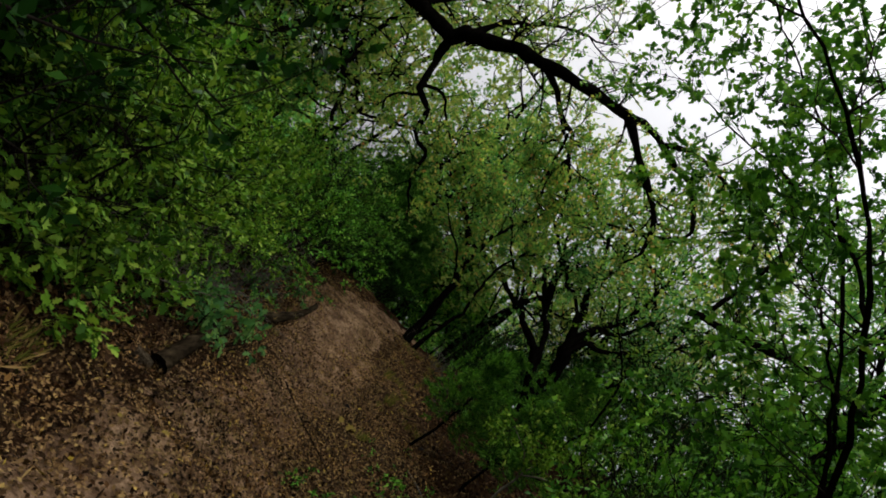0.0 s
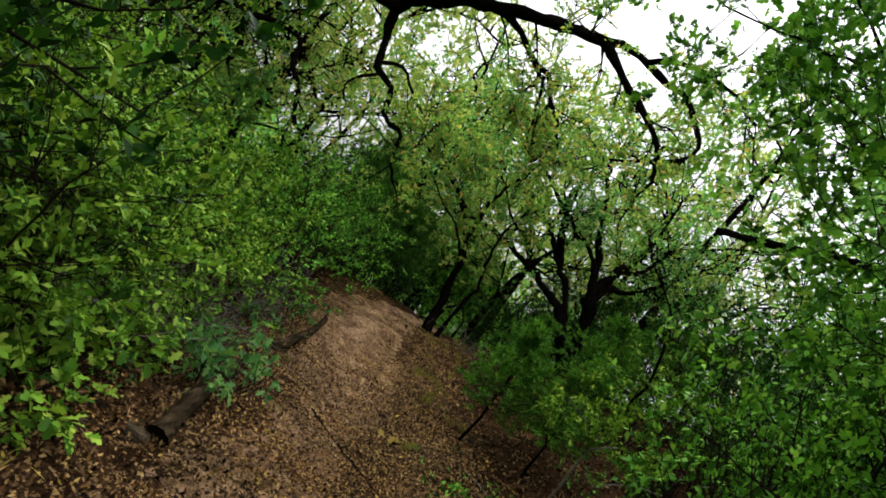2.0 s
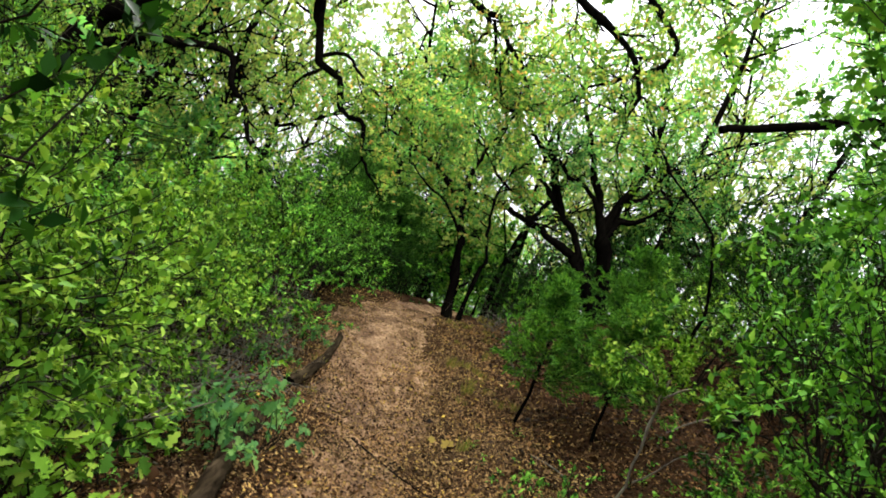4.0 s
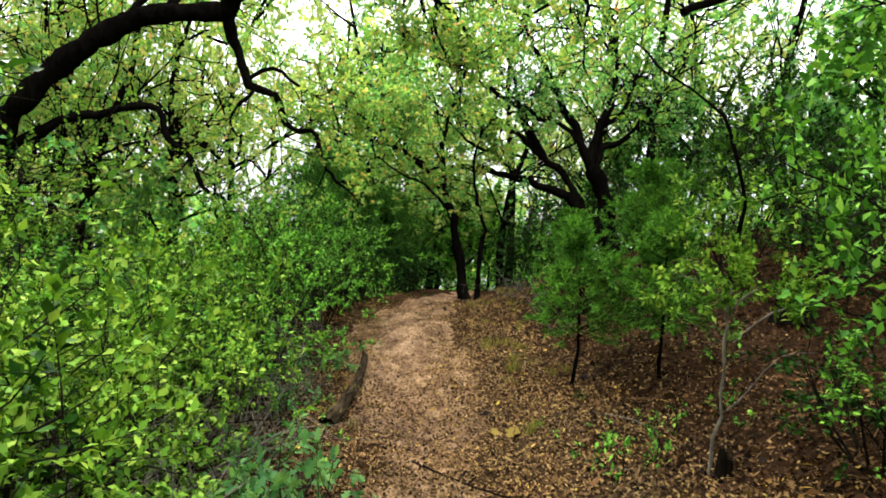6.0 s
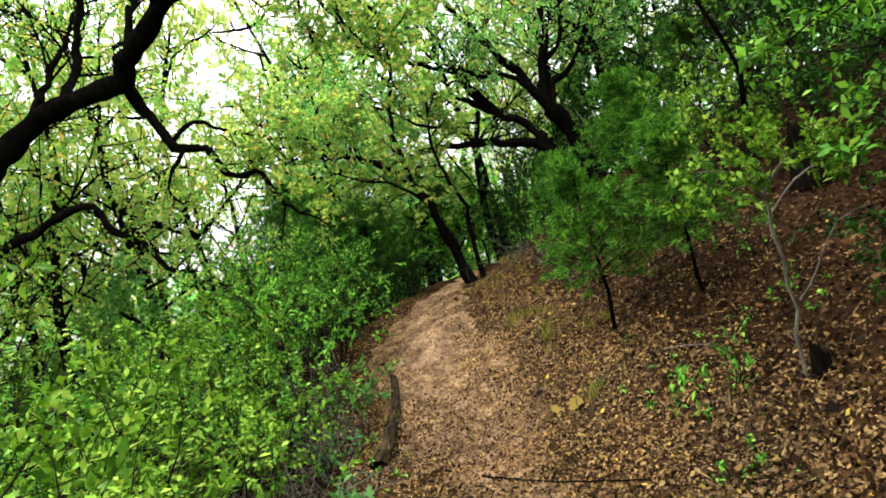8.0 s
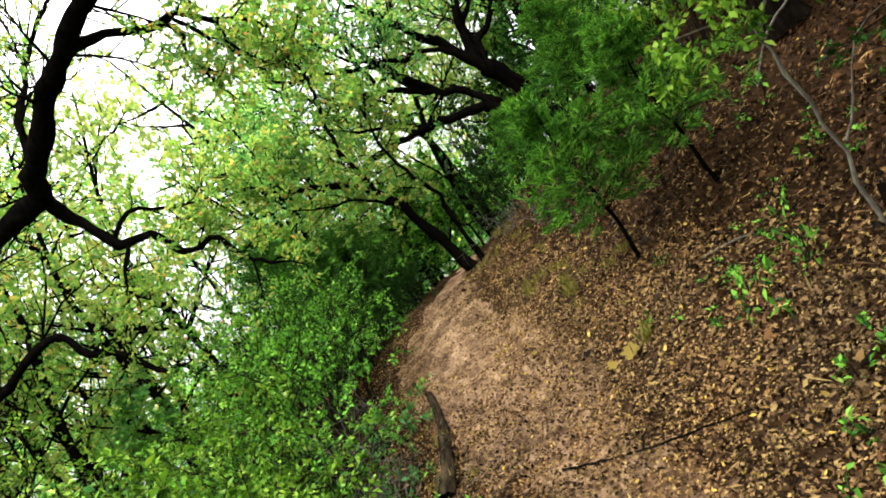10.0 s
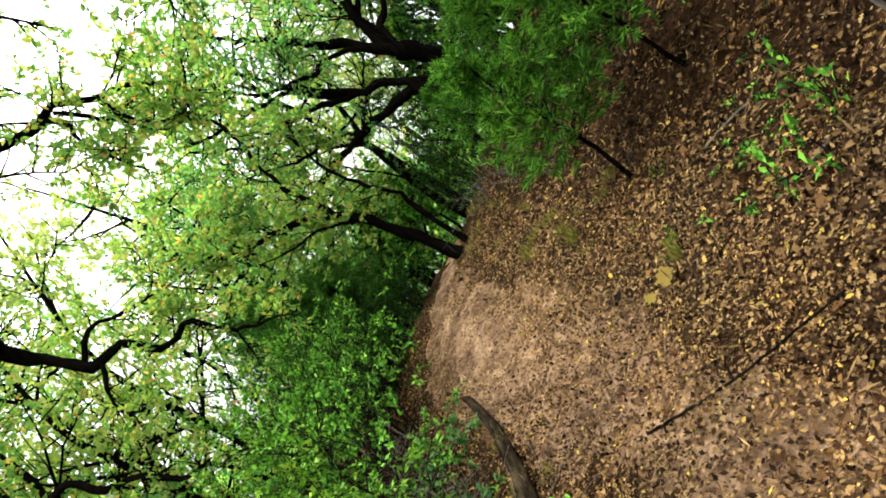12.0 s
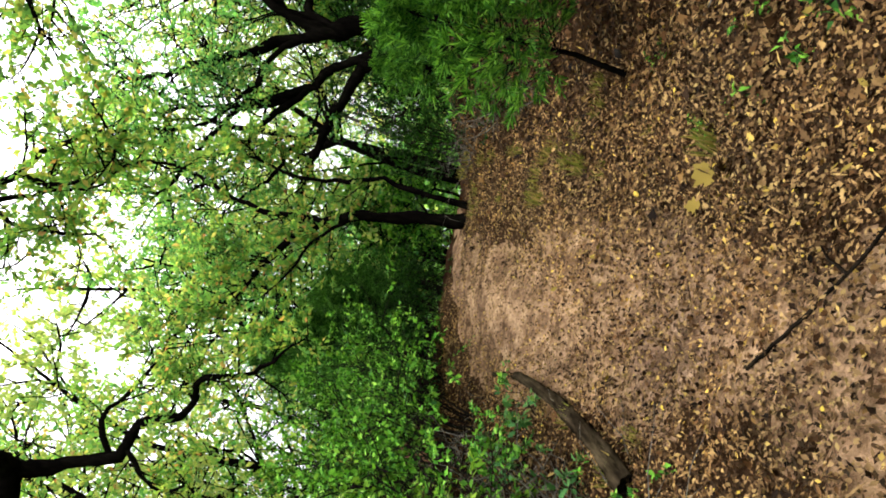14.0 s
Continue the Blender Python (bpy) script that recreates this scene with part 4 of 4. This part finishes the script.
for k in range(16):
    stone(R2.uniform(-0.5, 0.7), R2.uniform(5.2, 8.2), R2.uniform(0.012, 0.03), R2.uniform(0.01, 0.022), R2.uniform(0.01, 0.016), R2.uniform(0, 3), k + 5, "small tan pebble trodden into the path")


# ---- low plants ----
def seedling(seed, material, label, shape, size, stems, height, leaves, name="seedling"):
    return shrub(seed, material, label, height, stems, size, shape, 1, leaves, 4, 0.8, 0.05, None, name, "plant", 0.75, 0.9)


blue = seedling(101, M_BLUE, "blue-green oak seedling with lobed leaves beside the log", LOBED, 0.085, 8, 0.5, 7, "oak_seedling")
scatter(blue, [(-0.72, 5.62, 0.0, 0.85, 1.35), (-1.0, 5.85, 3.0, 0.8, 1.3), (-1.35, 8.2, 2.0, 0.8, 1.0), (-1.3, 9.3, 1.0, 0.8, 1.0), (-1.35, 7.1, 4.1, 0.75, 1.0)], "oak seedlings")
lobed = seedling(103, M_BRIGHT, "low spreading oak sprout with pale green lobed leaves", LOBED, 0.1, 13, 0.75, 9, "oak_sprout")
scatter(lobed, [(-1.2, 3.75, 0.3, 0.85, 0.85), (-1.45, 4.25, 2.3, 0.95, 1.0), (-1.55, 3.3, 1.3, 0.9, 0.9), (-1.5, 5.6, 4.0, 0.8, 0.9)], "oak sprouts")
tiny = seedling(105, M_GREEN, "small green seedling pushing through dead leaves", OVAL, 0.04, 6, 0.22, 7)
scatter(tiny, [(1.5, 6.72, 0.0, 1.15, 1.5), (1.25, 7.13, 1.0, 1.0, 1.1), (1.65, 6.9, 2.0, 0.9, 0.8), (1.0, 7.6, 3.0, 0.6, 0.8), (1.9, 7.3, 0.7, 0.9, 1.0), (2.4, 7.0, 2.6, 1.1, 1.1), (1.45, 8.1, 4.0, 0.7, 0.7), (0.75, 5.0, 3.4, 0.9, 1.2), (1.15, 5.6, 1.7, 1.0, 1.2), (-1.0, 7.4, 2.2, 1.0, 1.0), (-1.25, 7.9, 3.0, 1.2, 1.2), (-1.05, 5.0, 5.0, 1.0, 1.0), (2.7, 8.4, 1.0, 1.2, 1.2)], "small seedlings")
holly = seedling(107, M_DARK, "glossy dark green low shrub on the slope", OVAL, 0.06, 10, 0.8, 16, "low_shrub")
scatter(holly, [(3.0, 6.4, 0.0, 0.85, 0.75), (2.4, 9.3, 1.5, 0.8, 0.8), (1.5, 10.2, 2.5, 0.7, 0.7), (2.6, 5.7, 3.5, 0.9, 1.0), (1.15, 12.2, 0.4, 0.8, 0.7)], "low shrubs")


def bare_shrub(seed):
    ob = thing("bare_shrub", (0, 0, 0), "leafless tangle of pale grey twigs under the shrubs", "shrub")
    s = Sprig(seed)
    for k in range(9):
        a = s.rng.uniform(0, 6.283)
        s.grow((0, 0, -0.05), (math.cos(a) * 0.8, math.sin(a) * 0.8, 1), s.rng.uniform(0.6, 1.1), 0.012, 2, 0, 0.55, 0.02, 3, 1.0, 4, 0.2)
    mesh_part("branchwork", s.wood.mesh("branchwork", M_DEAD), ob, "", "stuff")
    return ob


scatter(bare_shrub(111), [(-1.65, 7.6, 0.0, 1.0, 0.9), (-1.75, 5.9, 1.0, 1.0, 0.8), (-1.8, 6.7, 2.4, 1.1, 0.9), (-1.9, 4.7, 3.5, 1.1, 1.0), (-1.6, 8.8, 4.4, 0.8, 0.9), (1.3, 11.0, 1.2, 0.8, 0.7), (0.95, 11.8, 3.1, 0.7, 0.7), (-1.45, 8.2, 0.5, 0.8, 0.8), (-1.5, 7.0, 1.9, 0.9, 0.8), (-1.55, 6.2, 5.3, 0.9, 0.8), (-1.7, 5.3, 2.8, 1.0, 0.9), (-1.75, 9.6, 0.9, 0.9, 0.9), (-1.95, 7.9, 5.8, 1.1, 1.0), (-2.0, 4.1, 4.6, 1.1, 1.0), (1.4, 9.9, 4.0, 0.6, 0.6)], "bare shrubs")


def grass_tuft(seed, label, blades=60, tall=0.2):
    r = np.random.RandomState(seed)
    a = r.uniform(0, 6.283, blades)
    d = r.rand(blades) ** 0.5 * 0.09
    pos = np.stack([d * np.cos(a), d * np.sin(a), np.full(blades, -0.01)], -1)
    ax = np.stack([np.cos(a) * 0.5, np.sin(a) * 0.5, np.ones(blades)], -1) + r.normal(0, 0.2, (blades, 3))
    ax /= np.linalg.norm(ax, axis=1)[:, None]
    me = leaves_mesh("grass_tuft", pos, ax, M_GRASS, tall, STRAP, r, 0.5, 1.0, np.stack([np.cos(a), np.sin(a), 0.3 * np.ones(blades)], -1))
    return tagged(mesh_part("grass_tuft", me), label, "grass", kind="stuff")


tuft = grass_tuft(121, "short green and straw-coloured grass tuft")
places = [(-0.68, 3.15, 0.0, 0.7, 0.9), (-0.8, 3.3, 1.0, 0.8, 0.8), (0.89, 7.66, 1.0, 0.8, 0.9), (-0.74, 7.88, 2.0, 0.6, 0.7), (-0.62, 4.75, 1.0, 0.6, 0.7), (-0.95, 7.9, 4.0, 0.7, 0.8), (-0.9, 8.6, 2.2, 0.7, 0.8), (1.0, 8.2, 3.0, 0.5, 0.7)]
for k in range(34):
    y = R2.uniform(8.8, 13.2)
    places.append((float(np.interp(y, YS, MID_X)) + R2.uniform(0.95, 1.7), y, R2.uniform(0, 6), R2.uniform(0.4, 0.75), R2.uniform(0.6, 1.0)))
scatter(tuft, places, "grass tufts")


# ---- fallen leaves ----
def big_yellow_leaf(x, y, size, turn):
    tv, tf = blade([(0, 0), (0.14, 0.3), (0.24, 0.2), (0.42, 0.52), (0.52, 0.3), (0.72, 0.34), (0.8, 0.14), (1.0, 0)], -0.12)
    tv = tv * (size, size, size * 0.3)
    me = mesh_from("fallen_leaf", tv, [len(f) for f in tf], [i for f in tf for i in f], M_FALLEN)
    ob = new("fallen_leaf", me)
    ob.matrix_basis = Matrix.Translation((x, y, gz(x, y) + 0.04)) @ Matrix.Rotation(0.6, 4, "X") @ Matrix.Rotation(turn, 4, "Z")
    return tagged(ob, "large pale yellow lobed leaf on the path's edge", "leaf", "yellow fallen leaves")


big_yellow_leaf(0.68, 7.62, 0.17, -0.5)
big_yellow_leaf(0.58, 7.78, 0.1, 0.3)
small = blade([(0, 0), (0.3, 0.24), (0.65, 0.28), (1.0, 0)], -0.3)
yellow_mesh = mesh_from("fallen_leaf", small[0] * 0.05, [len(f) for f in small[1]], [i for f in small[1] for i in f], M_FALLEN)
for k in range(190):
    y = R2.uniform(2.6, 9.6)
    u = R2.gauss(0.5, 0.9)
    x = float(np.interp(y, YS, MID_X)) + u
    ob = new("fallen_leaf", yellow_mesh)
    ob.matrix_basis = Matrix.Translation((x, y, gz(x, y) + 0.035)) @ Euler((R2.gauss(0, 0.3), R2.gauss(0, 0.3), R2.uniform(0, 6.28))).to_matrix().to_4x4() @ Matrix.Scale(R2.uniform(0.55, 1.15), 4)
    tagged(ob, "small yellow leaf fallen among brown ones", "leaf", "yellow fallen leaves")


def litter(name, n, size, lo, hi, seed, fill, shape=CURL, material=M_LITTER, label="thick litter of brown and russet dead leaves"):
    r = np.random.RandomState(seed)
    x, y = r.uniform(lo[0], hi[0], n), r.uniform(lo[1], hi[1], n)
    u = x - np.interp(y, YS, MID_X)
    sel = r.rand(n) < fill(u, x, y)
    x, y = x[sel], y[sel]
    m = len(x)
    a = r.uniform(0, 6.283, m)
    e = 0.03
    gx, gy = (ground_z(x + e, y) - ground_z(x - e, y)) / (2 * e), (ground_z(x, y + e) - ground_z(x, y - e)) / (2 * e)
    nrm = np.stack([-gx, -gy, np.ones(m)], -1) + r.normal(0, 0.4, (m, 3))
    nrm /= np.linalg.norm(nrm, axis=1)[:, None]
    ax = np.stack([np.cos(a), np.sin(a), np.zeros(m)], -1)
    ax -= (ax * nrm).sum(1)[:, None] * nrm
    ax /= np.linalg.norm(ax, axis=1)[:, None]
    pos = np.stack([x, y, ground_z(x, y) + 0.02 + 0.02 * r.rand(m)], -1)
    me = leaves_mesh(name, pos, ax, material, size, shape, r, 0.5, 1.0, nrm)
    return tagged(mesh_part(name, me), label, "leaf litter", kind="stuff")


def on_path(u, x, y):
    bare = np.exp(-(u / 0.45) ** 2) * (0.02 + 0.66 / (1 + np.exp(-(y - 8.6) * 2.2)))
    patch = 0.5 + 0.5 * np.sin(x * 5.1 + 2 * np.sin(y * 2.3)) * np.sin(y * 3.7 + x)
    return np.clip((1 - bare) * (0.55 + 0.45 * patch), 0, 1)


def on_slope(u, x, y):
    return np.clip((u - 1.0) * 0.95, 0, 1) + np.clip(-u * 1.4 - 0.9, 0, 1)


def beside_path(u, x, y):
    return (np.clip((u - 0.35) * 1.6, 0, 1) + np.clip((-u - 0.6) * 1.6, 0, 1)) * (0.12 + 0.88 * np.exp(-(np.clip(u - 1.3, 0, 9) / 0.6) ** 2))


def by_path(u, x, y):
    return on_path(u, x, y) * (1 - 0.75 * np.clip(on_slope(u, x, y), 0, 1))


litter("leaf_litter", 135000, 0.027, (-2.2, 0.9), (2.8, 12.4), 1, by_path)
litter("leaf_litter", 95000, 0.021, (-2.0, 2.4), (2.2, 13.4), 3, by_path, DIAMOND, label="fine crumbled leaf litter trodden into the path")
litter("leaf_litter", 16000, 0.034, (-1.8, 2.8), (2.0, 9.0), 8, by_path, CURL, M_WET_SHADED, "dark damp leaves trodden into the path")
# Slope litter: damp leaves with the shade painted in.
litter("leaf_litter", 105000, 0.04, (-3.4, 1.0), (5.2, 14.5), 2, on_slope, CURL, M_WET_SHADED, "deep damp litter of brown dead leaves, darkened with the slope's shade")
litter("leaf_litter", 9000, 0.056, (-1.6, 3.2), (3.6, 10.5), 6, beside_path, LOBED, M_LITTER, "curled lobed oak leaves lying loose")
litter("leaf_litter", 40000, 0.024, (0.3, 2.6), (2.0, 13.0), 9, lambda u, x, y: np.exp(-((u - 0.9) / 0.45) ** 2), DIAMOND, label="fine pale leaf crumbs beside the path")
litter("leaf_litter", 13000, 0.038, (0.4, 3.0), (4.2, 12.0), 7, beside_path, CURL, M_LITTER, "scattered dry russet leaves on the slope")
litter("leaf_litter", 16000, 0.085, (-9, -7), (9, 24), 5, lambda u, x, y: np.clip(np.abs(u) - 0.4, 0, 1), DIAMOND, M_WET_SHADED, "dead leaves over the woodland floor")
litter("twig_litter", 7000, 0.1, (-2.4, 2.4), (3.2, 10.5), 4, lambda u, x, y: np.clip(0.25 + 0.5 * np.abs(u), 0, 1), (NEEDLE[0] * (0.7, 1, 1), NEEDLE[1]), label="thin dry stalks and twigs among dead leaves")
